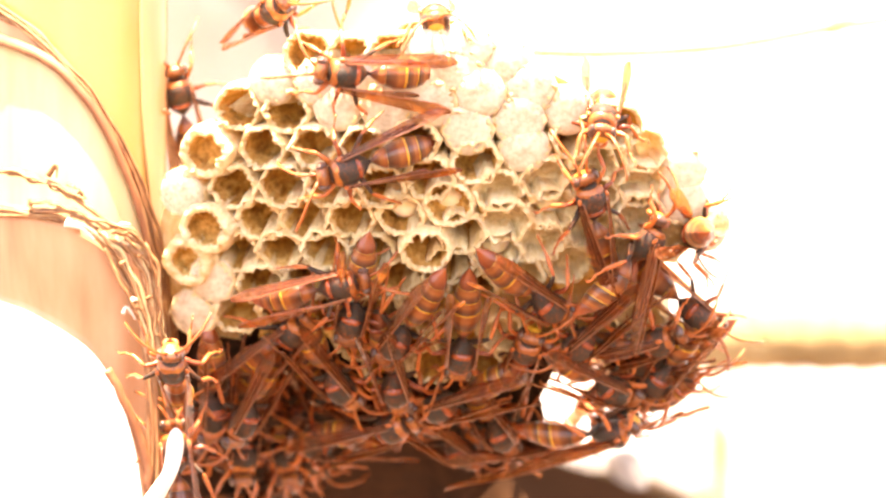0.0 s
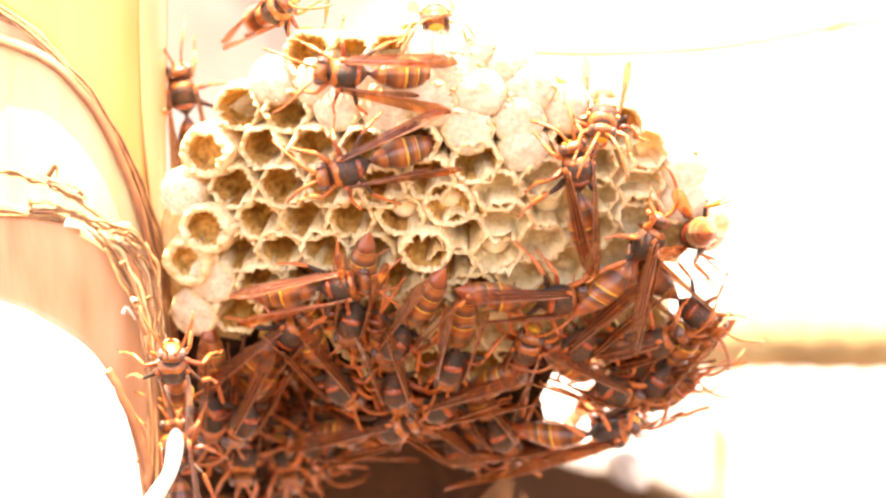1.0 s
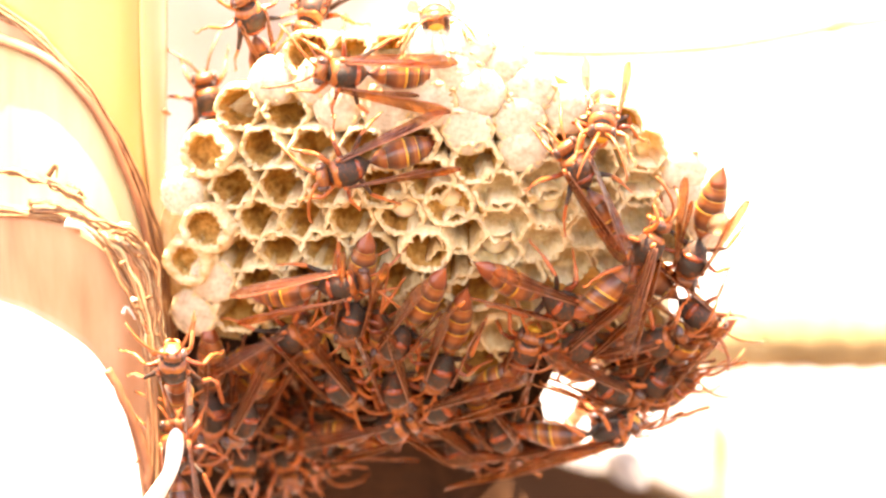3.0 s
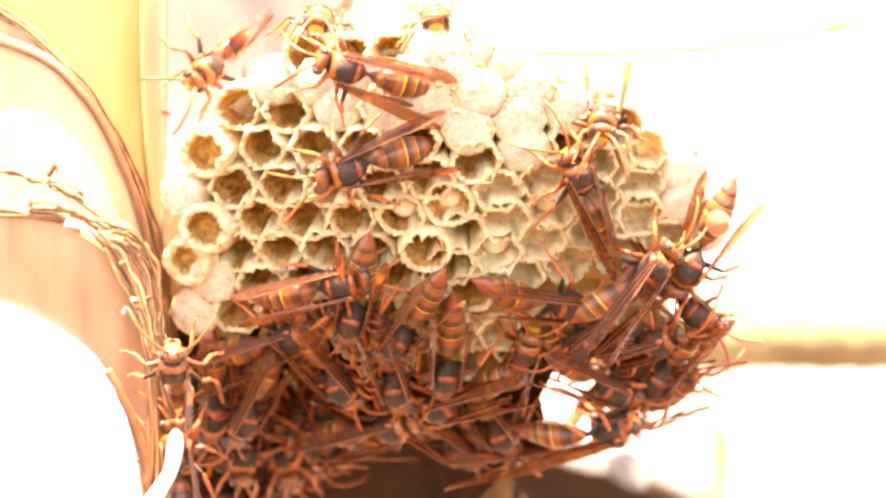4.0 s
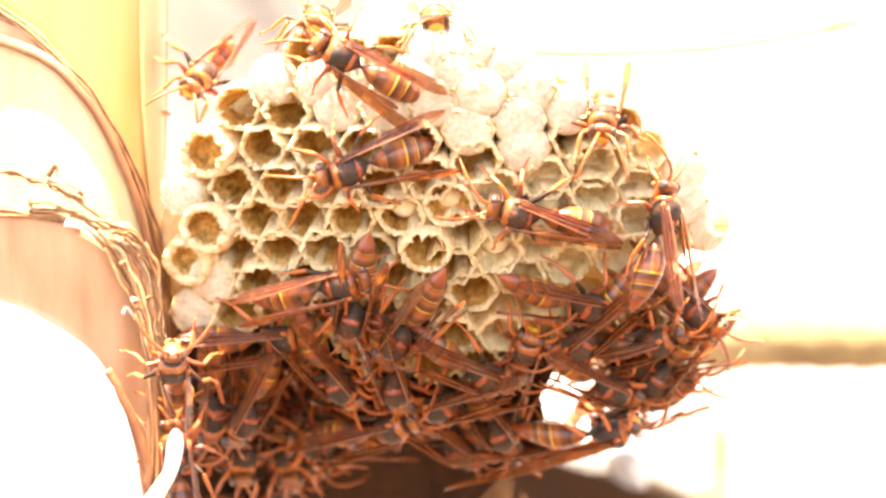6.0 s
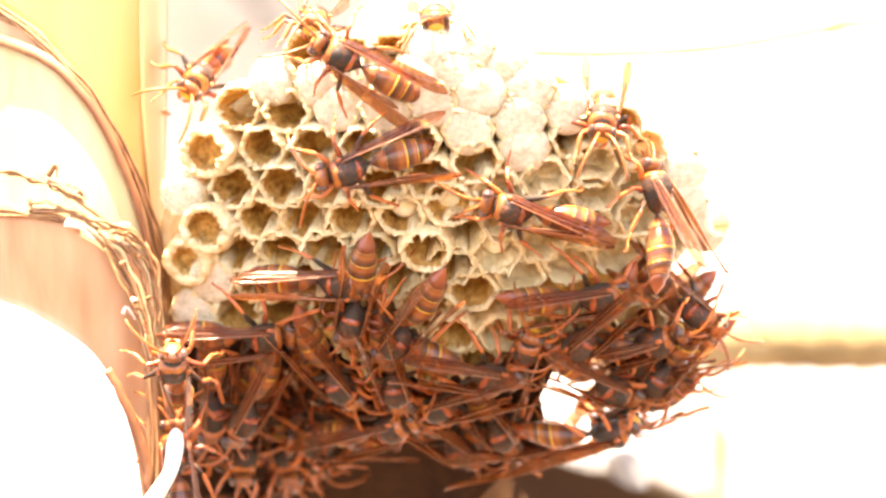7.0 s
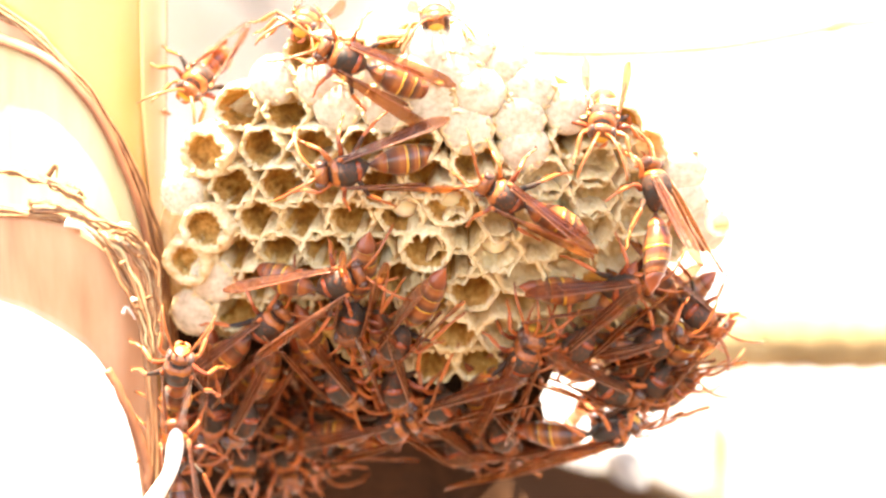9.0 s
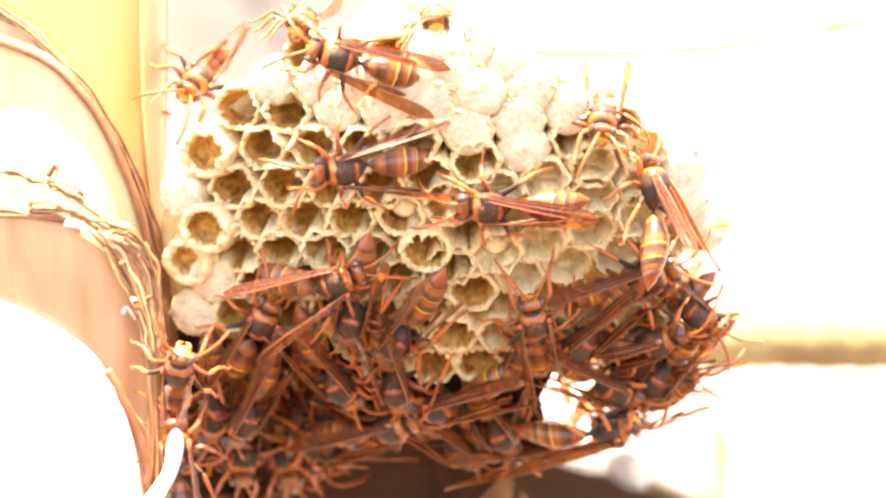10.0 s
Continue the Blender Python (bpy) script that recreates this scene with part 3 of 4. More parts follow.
mover("grooming", [(0, 600, 506, 13, 5.5, 0, -10, .4), (2, 600, 505, 10, 5.5, 0, -6, .4), (4, 600, 504, 13, 5.5, 0, -10, .4), (5.7, 600, 505, 16, 5.5, 0, -10, .4), (6.8, 600, 503, 0, 4, 0, -4, .4), (7.6, 600, 500, -2, 4, 0, -4, .4), (8.2, 597, 498, 14, 6, 0, -8, .4), (9, 594, 502, 22, 6, 0, -12, .4), (10, 594, 502, 24, 6, 0, -12, .4)],
      wings=(0, 4, 52), label="red-brown paper wasp grooming on the comb's lower cells")
mover("under", [(0, 515, 592, 40, 4, 0, 0), (2, 512, 595, 42, 4, 0, 0), (2.7, 512, 600, 36, 4, 0, 0), (3.8, 510, 602, 22, 4, 0, 0), (5, 500, 603, 9, 4, 0, 0), (5.7, 498, 604, 6, 4, 0, 0), (6.8, 470, 598, 4, 4, 0, 0), (7.6, 465, 598, 3, 4, 0, 0), (8.2, 470, 595, 12, 4, 0, 0), (9, 470, 580, 40, 4, 0, 0), (10, 462, 575, 62, 4, 0, 0)],
      wings=(4, 4, 52), label="dark-winged paper wasp turning among the others")
mover("strolling", [(0, 816, 630, -98, 4, 0, 0), (1, 800, 650, -105, 4, 0, 0), (2, 790, 640, -118, 4, 0, 0), (2.7, 778, 650, -115, 4, 0, 0), (3.8, 790, 670, -100, 4, 0, 0), (4.4, 795, 660, -88, 4, 0, 0), (5, 832, 675, -70, 4, 0, 0), (5.6, 858, 668, -38, 4, 0, 0), (6.8, 865, 668, -14, 4, 0, 0), (7.5, 875, 665, -6, 4, 0, 0), (8.2, 880, 665, 22, 4, 0, 0), (9, 925, 640, 62, 4, 0, 0), (10, 945, 575, 100, 5, 0, 0)],
      label="paper wasp walking over the shaded cells")
mover("middle", [(0, 972, 542, -32, 4, 0, 4), (.5, 975, 530, -8, 4, 0, 4), (1, 985, 530, 2, 4, 0, 4), (2, 985, 535, -12, 4, 0, 4), (2.5, 990, 538, -24, 4, 0, 4), (3.8, 1000, 540, -8, 4, 0, 4), (4.5, 1015, 545, -8, 4, 0, 4), (5.5, 1030, 548, -14, 4, 0, 4), (6.8, 1060, 530, 2, 4, 0, 4), (7.5, 1050, 520, 16, 4, 0, 4), (9, 1100, 512, 6, 4, 0, 4), (10, 1145, 492, 18, 4, 0, 4)],
      wings=(3, 4, 50), label="paper wasp with a tan belly band walking on the comb")
mover("climber", [(0, 1047, 358, 103, 4, 0, 0), (.5, 1030, 318, 100, 4, 0, 0), (1, 1022, 305, 98, 4, 0, 0), (1.5, 1015, 285, 98, 4, -8, 0), (2, 1018, 290, 116, 4, -12, 0), (2.7, 1020, 300, 118, 4, -12, 0), (3.8, 1035, 310, 112, 4, 0, 0), (4.2, 1012, 325, 115, 4, 0, 0), (4.6, 1008, 348, 128, 4, 0, 0), (5, 985, 362, 148, 4, 0, 0), (5.6, 932, 382, 169, 4, 0, 0), (6.8, 912, 370, 166, 4, -6, 0), (7.5, 898, 377, 176, 4, -6, 0), (8.2, 897, 364, 171, 4, -3, 0), (9, 898, 350, 151, 4, 0, 0), (9.6, 890, 360, 171, 4, 0, 0), (10, 868, 368, 178, 4, 0, 0)],
      wings=(-6, 4, 34), label="paper wasp with a red-brown thorax walking over open cells")
mover("edge", [(0, 1145, 432, 56, 5, 0, 65, .5), (2.7, 1143, 432, 56, 5, 0, 65, .5), (3.8, 1150, 480, 42, 7, 0, 30, .5), (4.5, 1160, 448, 38, 7, 0, 25, .5), (5, 1172, 425, 46, 7, 0, 30, .5), (5.6, 1180, 405, 66, 6, 0, 40, .5), (6.8, 1162, 338, 96, 7, -22, 45, .6), (8, 1162, 338, 94, 7, -24, 46, .6), (10, 1158, 332, 92, 7, -24, 48, .6)],
      wings=(2, 22, 30), label="dark-bodied paper wasp at the comb's outer edge")
mover("rim", [(0, 1232, 415, 170, 2, -98, 0, 1), (1.5, 1230, 415, 172, 2, -94, 0, 1), (2.0, 1215, 430, 230, 2, -50, 0, 1), (2.7, 1225, 455, 250, 2, -35, 0, 1), (3.8, 1220, 470, 245, 2, -15, 0, .7), (4.5, 1205, 505, 230, 1, 0, 0, .5), (5.6, 1135, 590, 215, -2, 0, 0, .4), (10, 1130, 595, 214, -2, 0, 0, .4)],
      wings=(10, 8, 45), label="paper wasp on the comb's rim with its belly outwards")
mover("topmost", [(0, 614, 130, 175, 6, 36, -12), (2.7, 614, 130, 175, 6, 36, -12), (3.8, 614, 127, 168, 6, 36, -10), (4.3, 612, 112, 150, 6, 34, 0), (5.6, 605, 100, 146, 6, 34, 0), (8, 605, 102, 148, 6, 34, 0), (9, 615, 105, 152, 6, 34, 0), (10, 600, 102, 162, 6, 36, -5)],
      wings=(4, 5, 22), belly=(8, 2), label="sunlit paper wasp with spread wings on capped cells")
mover("sunlit", [(0, 618, 300, 190, 6, 33, 0), (5.6, 616, 302, 190, 6, 33, 0), (7.5, 616, 302, 187, 6, 33, 0), (9, 616, 302, 182, 6, 33, 0), (10, 612, 300, 178, 6, 33, 0)],
      wings=(9, 6, 50), belly=(6, -7), label="sunlit paper wasp with spread wings over open cells")
mover("upper", [(0, 486, 18, 24, -4, 66, 15, 1), (1, 488, 17, 24, -4, 66, 15, 1), (2.5, 482, 18, 22, -4, 66, 15, 1), (2.9, 455, 30, 90, -5, 50, 10, 1), (3.3, 410, 60, 160, -4, 30, 30, 1), (3.8, 372, 116, 226, -9, 50, -10, 1), (4.5, 368, 122, 228, -9, 52, -10, 1), (5.6, 362, 130, 230, -9, 56, 0, 1), (7, 354, 138, 232, -9, 60, 0, 1), (10, 352, 140, 232, -9, 60, 0, 1)],
      wings=(-6, 8, 60), belly=(8, 0), label="paper wasp on the comb's sunlit shoulder")
mover("shoulder", [(0, 318, 170, 100, -16, 20, 0, 1), (1.5, 328, 168, 98, -16, 20, 0, 1), (2.5, 345, 162, 100, -16, 20, 0, 1), (3.8, 420, 250, 100, -22, 10, 0, 1), (5, 460, 290, 100, -22, 0, 0, 1), (10, 470, 300, 100, -22, 0, 0, 1)],
      wings=(2, 4, 50), label="dark paper wasp between the comb and the cane")
mover("peeking", [(0, 640, -60, 215, -6, 0, 0), (2, 560, -30, 215, -6, 0, 0), (2.7, 555, 0, 240, -5, 0, 0), (3.8, 565, 34, 262, -3, 82, 0, 1), (6, 562, 34, 262, -3, 82, 0, 1), (9, 542, 38, 250, -3, 80, 0, 1), (10, 536, 36, 250, -3, 80, 0, 1)],
      label="paper wasp looking over the comb's top edge")
mover("face", [(0, 306, 655, 94, 25, 58, 0, 1), (4, 308, 655, 92, 25, 58, 0, 1), (8, 308, 655, 92, 25, 58, 0, 1), (8.8, 314, 660, 80, 25, 56, 0, 1), (10, 316, 660, 78, 25, 56, 0, 1)],
      wings=(-6, 4, 50), label="sunlit yellow-faced paper wasp on the fibrous sheath")

# wasps that stay where they are: x, y, heading, lift, pitch, roll
STILL = [
    (622, 568, -103, 4, 0, 0), (600, 684, -52, 5, 0, 0), (432, 745, -118, 5, 0, 0), (700, 606, -129, 5, 0, 0), (1232, 556, -38, 1, 4, 10, .6), (1160, 605, 12, 5, 0, 30),
    (1085, 690, -25, 6, 0, 0), (1165, 675, 240, 2, 0, 0), (1082, 768, 12, 10, 0, 40), (815, 798, -40, 6, 0, 0), (885, 770, 305, 6, 0, 0), (560, 785, 175, 7, 10, 30), (430, 805, -95, 6, 20, 0, .6),
    (505, 805, -80, 5, 25, 0, .6), (1025, 610, -135, 5, 0, 0), (930, 622, 75, 2, 48, 0, .8), (770, 34, -88, -3, 88, 0, 1), (1066, 210, -97, 2, 64, 0, 1), (700, 690, -75, 4, 0, 0), (780, 720, 200, 3, 0, 0),
    (480, 872, 20, 4, 0, 0), (960, 798, 6, 5, 0, 0),
    (376, 735, -96, 0, 0, 0), (312, 800, 96, 16, 0, 0, 1), (690, 760, 15, 4, 0, 0), (1140, 640, 196, 1, 0, 0), (1180, 645, -20, -2, 0, 10), (1112, 655, 50, -7, 0, 0), (1098, 742, 208, 2, 0, 20), (1120, 700, 250, -3, 0, 0), (1165, 640, 300, -8, 0, 0),
]
for row in STILL:
    # the lowest ones cling under the comb's overhang
    wasp(*row[:3], row[3] - (7 if row[1] > 790 else 6 if row[1] > 765 else 0) * (350 < row[0] < 1000), *row[4:])
crowd = random.Random(21)
for k in range(9):
    x, y = 390 + 88 * (k % 6) + crowd.uniform(-24, 24), 735 + 75 * (k // 6) + crowd.uniform(-20, 20)
    wasp(x, y, crowd.uniform(0, 360), crowd.uniform(-9, -5), crowd.uniform(-10, 10), crowd.uniform(-25, 25), label="dark paper wasp crowded under the comb")


# ---- palm ----
CANE_X, CANE_DEPTH, CANE_R = 145, 30, 11.8


def cane_depth(x, off=0.0):
    r = CANE_R + off
    q = min(abs((x - CANE_X) * SCALE * 1.05) / r, 0.995)
    return CANE_DEPTH - r * math.sqrt(1 - q * q)


def cane():
    """The waxy stalk: full above, narrowed below the sheath to fit the camera's view."""
    sides, verts, faces = 48, [], []
    line = [(0.0, 285, 2.4), (0.8, 285, 2.4), (1.3, 283, 2.4), (1.462, 278, 1.8), (1.47, 272, 1.8), (1.478, 262, 2.2), (1.486, 240, 4.2), (1.494, 190, 8.4), (1.500, 155, 11.1), (1.507, 145, 11.8), (1.52, 145, 11.8), (1.545, 145, 11.8), (1.62, 145, 12.0), (1.8, 140, 12.6), (2.4, 130, 14)]
    for z, x, r in line:
        c = spot(x, 441, CANE_DEPTH)
        for i in range(sides):
            a = 2 * math.pi * i / sides
            q = (r + 0.12 * noise.noise(Vector((math.cos(a) * 2.5, math.sin(a) * 2.5, z * 8)))) * MM
            verts.append(Vector((c.x + q * math.cos(a), c.y + q * math.sin(a), z)))
    for k in range(len(line) - 1):
        for i in range(sides):
            j = (i + 1) % sides
            faces.append((k * sides + i, k * sides + j, (k + 1) * sides + j, (k + 1) * sides + i))
    faces.append(tuple((len(line) - 1) * sides + i for i in range(sides)))
    return part("cane", mesh("cane", verts, faces, CANE), PALM, label="smooth yellow waxy stalk")


def sheet(name, one, two, off, thick, mat, label, wave=0.4, nu=40, nv=12, tuck=0.0, lean=0.0):
    """A curved leaf sheath between two edges, lying round the cane."""
    a, b = smooth_line([(x, y, 0) for x, y in one], nu), smooth_line([(x, y, 0) for x, y in two], nu)
    verts, faces = [], []
    for layer in (0, 1):
        for i in range(nu):
            for j in range(nv):
                q = a[i].lerp(b[i], j / (nv - 1))
                w = wave * noise.noise(Vector((q.x * .02, q.y * .006, off)))
                verts.append(spot(q.x, q.y, cane_depth(q.x, off + w) - w + layer * thick + (0 if j else tuck) + lean * (q.y - 380)))
    m = nu * nv
    for i in range(nu - 1):
        for j in range(nv - 1):
            p = (i * nv + j, i * nv + j + 1, (i + 1) * nv + j + 1, (i + 1) * nv + j)
            faces += [p, tuple(m + k for k in p[::-1])]
    for i in range(nu - 1):
        for j in (0, nv - 1):
            faces.append((i * nv + j, (i + 1) * nv + j, m + (i + 1) * nv + j, m + i * nv + j))
    for i in (0, nu - 1):
        for j in range(nv - 1):
            faces.append((i * nv + j, i * nv + j + 1, m + i * nv + j + 1, m + i * nv + j))
    return part(name, mesh(name, verts, faces, mat), PALM, label=label)


def strand(name, line, off, r0, r1, mat=None, seed=0, n=40, label="", wob=1.5, flat=0.6):
    rng = random.Random(seed)
    pts = smooth_line([(x, y, 0) for x, y in line], n)
    out = []
    for k, p in enumerate(pts):
        x, y = p.x + wob * noise.noise(Vector((k * .3, seed, 0))), p.y + wob * noise.noise(Vector((k * .3, seed, 9)))
        out.append(spot(x, y, cane_depth(x, off)))
    radii = [(r0 + (r1 - r0) * k / (n - 1)) * (1 + .25 * noise.noise(Vector((k * .7, seed, 4)))) * MM for k in range(n)]
    return part(name, mesh(name, *tube(out, radii, 7, flat), mat or FIBRE), PALM, label=label)


PALM = tagged(new("palm"), "yellow palm cane with torn brown fibrous leaf sheaths", "palm")
cane()
MARGIN = [(-60, -25), (0, 18), (60, 62), (125, 130), (180, 205), (225, 285), (258, 370), (278, 450), (292, 530), (300, 620)]
RIB_LINE = [(-60, 55), (0, 70), (50, 88), (100, 116), (140, 158), (175, 207), (205, 262), (228, 318), (247, 375), (260, 430), (268, 480)]
# paler sheet that gives the area left of the rib its near-white tone
sheet("upper_sheath", RIB_LINE[:10], [(-90, 376), (-50, 378), (0, 382), (60, 390), (120, 402), (175, 420), (212, 436), (246, 452)], .9, .4, HUSK, "pale leaf sheath", 0.05)
sheet("sheath_edge", [(x - 2, y + 4) for x, y in MARGIN[:8]], RIB_LINE[:10], 1.1, .3, SHEATH, "brown dried edge of the sheath", 0.2)
# thin sheet that colours the stalk's right edge peach
sheet("stalk_edge", [(246, -40), (247, 60), (249, 160), (254, 250), (262, 330), (272, 410)], [(297, -40), (297, 60), (296, 160), (294, 250), (291, 330), (288, 410)], .03, .1, PEACH, "thin peach-coloured strip on the stalk's right edge", 0.0, tuck=0.5)
strand("scale_bud", [(290, 196), (296, 200), (302, 204)], .5, .35, .3, RIB, seed=37, n=8, label="small dark bud scale", wob=.3)
sheet("inner_sheath", [(252, 385), (274, 450), (289, 530), (297, 625)], [(212, 425), (228, 490), (258, 560), (272, 650)], .9, .4, SHEATH, "pinkish-brown inner sheath")
for k in range(9):
    strand("fibre", [(x + (k - 4) * 1.9 * (0.5 + i * .14), y - (k - 4) * 1.4) for i, (x, y) in enumerate(MARGIN)], 1.0 + (k % 3) * .3, .20 + .10 * (k % 2), .20, seed=k, wob=6)
strand("sheath_rib", RIB_LINE, 1.7, 1.0, .35, RIB, seed=31, label="thick brown sheath edge")
LOWER = [(-60, 372), (0, 378), (70, 384), (130, 398), (185, 432), (225, 490), (255, 560), (270, 650), (278, 760), (280, 920)]
sheet("lower_sheath", LOWER, [(-60, 520), (20, 540), (70, 562), (150, 612), (190, 660), (215, 715), (232, 770), (243, 820), (250, 870), (256, 930)], 4.0, 0.7, SHEATH, "torn pinkish-brown leaf sheath", 0.08, lean=0.016)
strand("sheath_rib", [(190, 655), (215, 700), (240, 760), (258, 820), (268, 880), (270, 930)], 4.8, .7, .9, RIB, seed=33, label="frayed brown sheath edge", wob=5)
for k in range(7):
    strand("fibre", [(x + (k - 5) * 3.0 * min(1, i * .25), y + (k - 5) * 2.2) for i, (x, y) in enumerate(LOWER)], 4.4 + .15 * (k % 3), .18 + .08 * (k % 3), .24, seed=50 + k, wob=6)
for k, line in enumerate(([(-40, 300), (10, 302), (50, 308), (100, 330), (150, 362), (205, 402), (250, 430)], [(-30, 306), (30, 303), (70, 318), (120, 340), (148, 352)], [(60, 372), (120, 376), (180, 392), (230, 405), (262, 440)],
                          [(55, 358), (95, 360), (140, 376), (190, 398)], [(120, 326), (135, 333), (150, 345)], [(200, 415), (230, 412), (255, 435), (272, 480)], [(185, 440), (225, 520), (245, 560)])):
    strand("fibre", line, 4.6 + .2 * k, .62 - .05 * k, .18, seed=80 + k, wob=6, n=24, flat=.4)
    strand("fibre", [(x + 4, y + 7) for x, y in line[1:]], 4.5 + .2 * k, .3, .12, seed=180 + k, wob=9, n=24, flat=.5)
for k, tri in enumerate(([(85, 312), (100, 292), (101, 315)], [(55, 352), (58, 370), (110, 372)], [(118, 392), (146, 402), (166, 424)])):
    strand("torn_flake", [tri[0], tri[1], tri[2]], 4.9, 1.0 if k == 2 else .55, .15, PITH if k == 2 else FIBRE, seed=95 + k, n=10, label="torn curled flake")

# frayed bundle where both sheaths meet
fray = random.Random(64)
for k in range(16):
    u = k / 15
    a = Vector((140 + 112 * u, 392 + 40 * u)) + Vector((fray.uniform(-8, 8), fray.uniform(-8, 8)))
    b = Vector((252 + 34 * u, 545 + 55 * fray.random()))
    mid = a.lerp(b, .5) + Vector((14 + fray.uniform(-6, 8), -22 + fray.uniform(-8, 8)))
    strand("fibre", [tuple(a), tuple(mid), tuple(b), (b.x + fray.uniform(2, 10), b.y + 50)], 4.6 + fray.uniform(0, .7), fray.uniform(.18, .42), .14, FIBRE if k % 3 else HUSK, seed=300 + k, wob=7, n=26, flat=.5)
for k in range(7):
    x, y = fray.uniform(195, 275), fray.uniform(400, 560)
    strand("torn_flake", [(x, y), (x + fray.uniform(4, 12), y - fray.uniform(3, 12)), (x + fray.uniform(10, 22), y + fray.uniform(-4, 12))], 5.4, .35, .12, PITH if k % 3 == 0 else FIBRE, seed=340 + k, n=8, label="torn curled flake", wob=.5, flat=.4)


def pith():
    line = [spot(x, y, d) for x, y, d in ((262, 900, 4), (282, 868, 3), (300, 838, 2), (308, 805, 2), (312, 775, 2), (318, 764, 3))]
    p = smooth_line(line, 18)
    r = [MM * q for q in (1.6, 1.6, 1.5, 1.4, 1.3, 1.25, 1.2, 1.2, 1.25, 1.3, 1.35, 1.4, 1.4, 1.35, 1.2, 1.0, .8, .4)]
    part("peeled_strip", mesh("peeled_strip", *tube(p, r, 8, .6), PITH), PALM, label="peeled white strip of pith")


pith()


# ---- behind ----
def blade(x, y, depth, wide, high, tilt, root):
    """A curled leaf blade with a midrib fold, in the space of its plant."""
    verts, faces, nu, nv = [], [], 14, 8
    at = root.matrix_basis.inverted() @ Matrix.Translation(spot(x, y, depth)) @ pose(0, 0, 0, *tilt)
    for layer in (0, 1):
        for i in range(nu + 1):
            u = i / nu
            w = math.sin(math.pi * min(1, u * .96 + .03)) ** .7
            for j in range(nv + 1):
                q = 2 * j / nv - 1
                verts.append(at @ Vector((wide * (u - .5), .12 * high * abs(q) + .1 * wide * math.sin(u * 4) + layer * .0006, high * .5 * q * w * (1 + .15 * noise.noise(Vector((u * 6, q, x)))))))
    m = (nu + 1) * (nv + 1)
    for i in range(nu):
        for j in range(nv):
            p = (i * (nv + 1) + j, i * (nv + 1) + j + 1, (i + 1) * (nv + 1) + j + 1, (i + 1) * (nv + 1) + j)
            faces += [p, tuple(m + k for k in p[::-1])]
    return verts, faces


def plant(name, foot, tops, leaves, mat, label, category):
    """Stems from one foot on the ground, and leaves on them."""
    root = tagged(new(name), label, category)
    root.matrix_basis = Matrix.Translation(foot)
    for top in tops:
        top = top - foot
        line = smooth_line([(0, 0, 0), top * .5 + Vector((.01, 0, .02)), top], 10)
        part("stem", mesh("stem", *tube(line, [.004 - .0003 * k for k in range(10)], 7), mat), root)
    for x, y, depth, wide, high, tilt, m in leaves:
        part("leaf", mesh("leaf", *blade(x, y, depth, wide, high, tilt, root), m), root)
    return root


def behind():
    # added plant: its dark leaves fill the gloom below and block light there
    plant("dry_plant", Vector((.03, .5, 0)), [spot(640, 935, 66), spot(905, 965, 420), spot(1035, 950, 560)],
          # the small grey blade stands in for an unidentified grey blur
          [(640, 925, 64, .054, .034, (18, 3, 0), DARK_LEAF), (900, 975, 420, .11, .036, (35, -6, 0), DARK_LEAF), (1090, 965, 560, .10, .034, (35, 5, 0), BARK), (820, 930, 300, .06, .03, (35, 10, 0), DARK_LEAF), (1108, 836, 130, .008, .006, (30, 40, 0), STONE)],
          BARK, "added dry plant that fills the dark area below the comb and blocks light, out of focus", "plant")
    # added plant: pale blades give the soft beige patch behind the cane
    plant("pale_plant", Vector((-.1, .7, 0)), [spot(380, 330, 430)], [(400, 40, 420, .105, .085, (50, 60, 10), PALE), (345, 230, 424, .07, .045, (40, 80, 0), PALE), (312, 110, 430, .09, .055, (25, 84, 0), PALE)], PALE, "made-up pale plant standing in for a soft beige background patch, out of focus", "plant")
    for x, y in ((1262, 790), (1394, 856), (1290, 895)):
        p = smooth_line([Vector((.12 + x * .00002, .34, 0)), spot(x + 10, 2600, 330), spot(x - 2, y, 315), spot(x, y - 55, 315)], 24)
        tagged(part("grass_stalk", mesh("grass_stalk", *tube(p, .0016, 7), DRY)), "thin yellow dry grass stalk, out of focus", "grass")
    p = smooth_line([spot(1240, 606, 190), spot(1350, 596, 186), spot(1480, 598, 182), spot(1700, 602, 180), spot(2300, 640, 180), spot(4600, 1500, 200), Vector((.5, .3, 0))], 40)
    branch = tagged(new("branch"), "thick dry tan branch, out of focus", "branch")
    part("limb", mesh("limb", *tube(p, [(.0060 if k else .0045) + .0004 * math.sin(k * 2.2) for k in range(40)], 14), BRANCH), branch)
    for k in (3, 7, 12):
        q = [p[k], p[k] + Vector((.001, -.001, .0042)), p[k] + Vector((.0015, -.0015, .0052))]
        part("bud_scar", mesh("bud_scar", *tube(smooth_line(q, 6), [.0022, .002, .0018, .0016, .0013, .0008], 8), BRANCH), branch)
    twig = tagged(new("twig"), "thin pale dry twig with a small green leaf tip", "twig")
    p = smooth_line([spot(800, 104, 40), spot(900, 93, 62), spot(1050, 96, 66), spot(1250, 87, 70), spot(1390, 65, 74), spot(1480, 48, 78), spot(1700, 20, 84)], 30)
    part("stem", mesh("stem", *tube(p, .0006, 6), BARK), twig)
    part("leaf", mesh("leaf", *blade(1487, 46, 78, .0052, .0019, (0, -20, 20), twig), GREEN), twig)


behind()
tagged(part("drop", mesh("drop", *ball(spot(1270, 395, 11), (.0017, .0017, .0018), 20, 12), DROP)), "round amber drop hanging at the comb's edge", "drop")


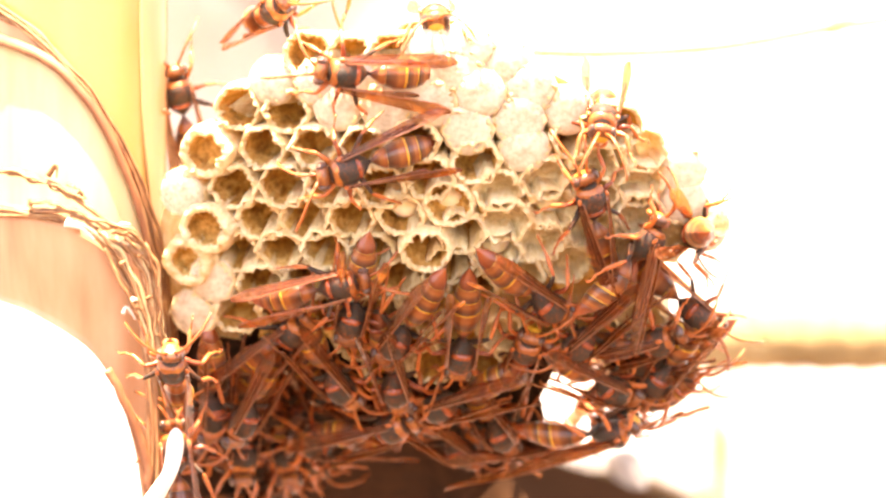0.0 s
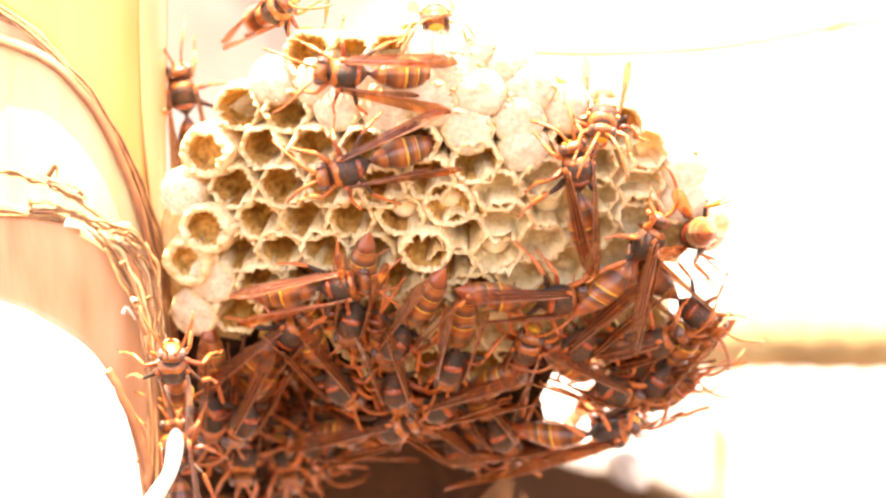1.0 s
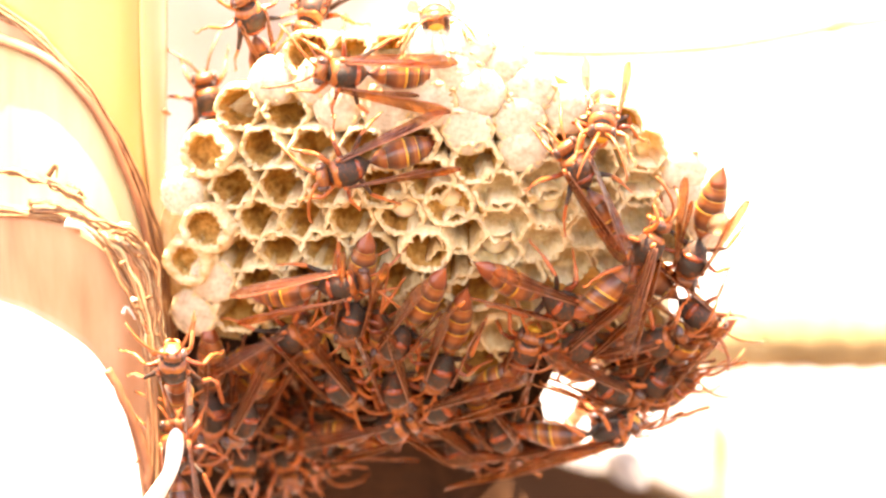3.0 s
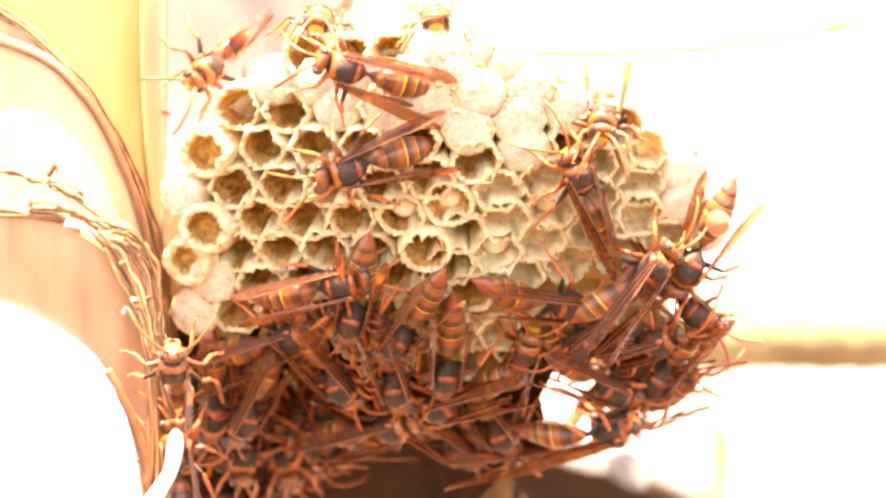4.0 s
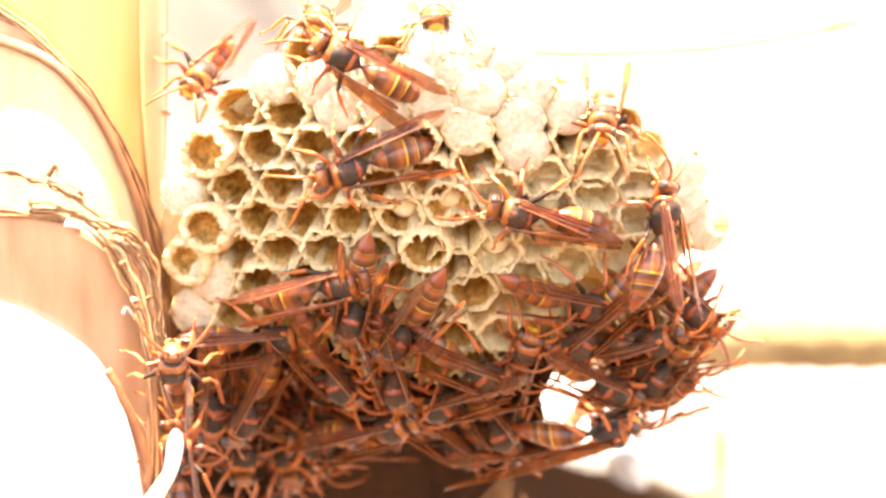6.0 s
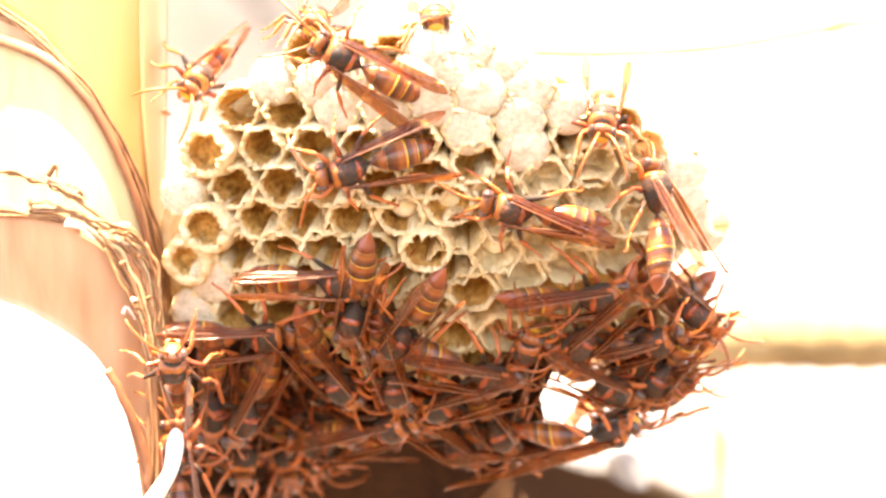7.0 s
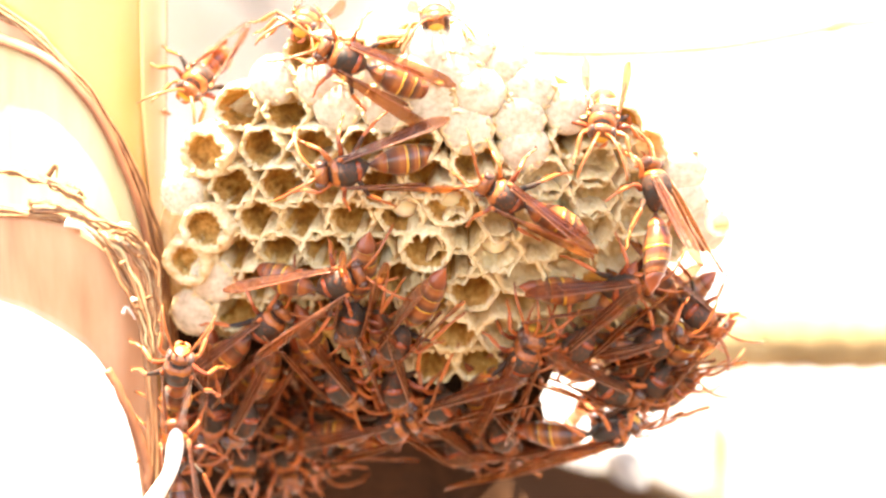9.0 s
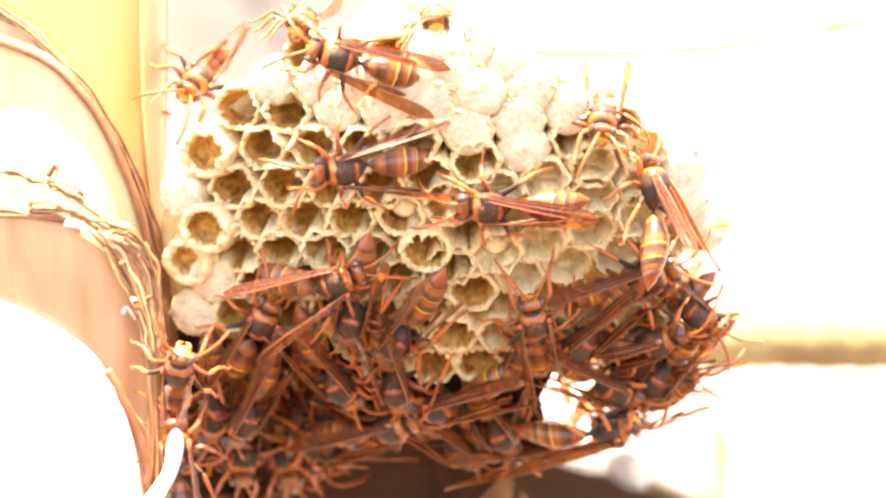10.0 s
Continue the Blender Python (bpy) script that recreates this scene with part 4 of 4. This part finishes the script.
def turned(o, rx, ry, rz):
    """The part's own pose, turned a little further about its root."""
    m = o.matrix_basis.copy()
    return m @ pose(0, 0, 0, rx, ry, rz)


def gait(w, rows, seed):
    """Legs step while the wasp walks and rest while it stands."""
    rng = random.Random(seed)
    times = [k * 0.2 for k in range(51)]
    go = []
    for t in times:
        a = next((p for p in reversed(rows) if p[0] <= t), rows[0])
        b = next((p for p in rows if p[0] > t), rows[-1])
        span = max(b[0] - a[0], 0.1)
        go.append(min(1.0, (math.hypot(b[1] - a[1], b[2] - a[2]) + abs(b[3] - a[3]) * 1.2) / span / 40))
    for k, o in enumerate(c for c in w.children if kind_of(c).endswith("leg")):
        s = 1 if o.location.y > 0 else -1
        phase = (0 if k in (0, 3, 4) else math.pi) + rng.uniform(-.4, .4)
        steps = []
        for t, g in zip(times, go):
            u = t * 2 * math.pi * 1.3 + phase
            steps.append((t, turned(o, s * 10 * g * max(0, math.cos(u)), 0, s * 20 * g * math.sin(u))))
        walk(o, steps)


def feel(w, seed, reach=14):
    """Antennae that sweep slowly up and down."""
    rng = random.Random(seed)
    for c in child(w, "head").children:
        if kind_of(c) == "antenna":
            a, b, p = rng.uniform(.35, .7), rng.uniform(.25, .5), rng.uniform(0, 6)
            walk(c, [(t, turned(c, 0, reach * math.sin(a * 6.28 * t + p), reach * math.sin(b * 6.28 * t + 2 * p))) for t in [k * .25 for k in range(41)]])


def motions():
    for k, (name, (w, rows)) in enumerate(MOVERS.items()):
        gait(w, rows, k)
        feel(w, 40 + k, 22 if name in ("sunlit", "topmost", "climber") else 12)
        walk(w, [(r[0], wasp_at(*r[1:])) for r in rows])
    # the groomer opens its wings and lifts its belly near the end
    w = MOVERS["grooming"][0]
    for o in w.children:
        if kind_of(o) in ("forewing", "hindwing"):
            walk(o, [(t, wing_pose(o, s, l, 45)) for t, s, l in ((0, 0, 6), (5.7, 0, 6), (6.8, -3, 6), (7.6, -3, 6), (8.2, 9, 7), (9, 12, 7), (10, 12, 7))])
    o = child(w, "abdomen")
    walk(o, [(t, turned(o, 0, p, y)) for t, p, y in ((0, 0, 0), (5.7, 0, 0), (7.6, 0, 0), (8.2, -6, -20), (9, -8, -34), (10, -8, -36))])
    # the sunlit one shifts its wings
    w = MOVERS["sunlit"][0]
    for o in w.children:
        if kind_of(o) in ("forewing", "hindwing"):
            walk(o, [(t, wing_pose(o, s, 6, 50)) for t, s in ((0, 9), (4, 8), (7.5, 10), (10, 13))])


motions()
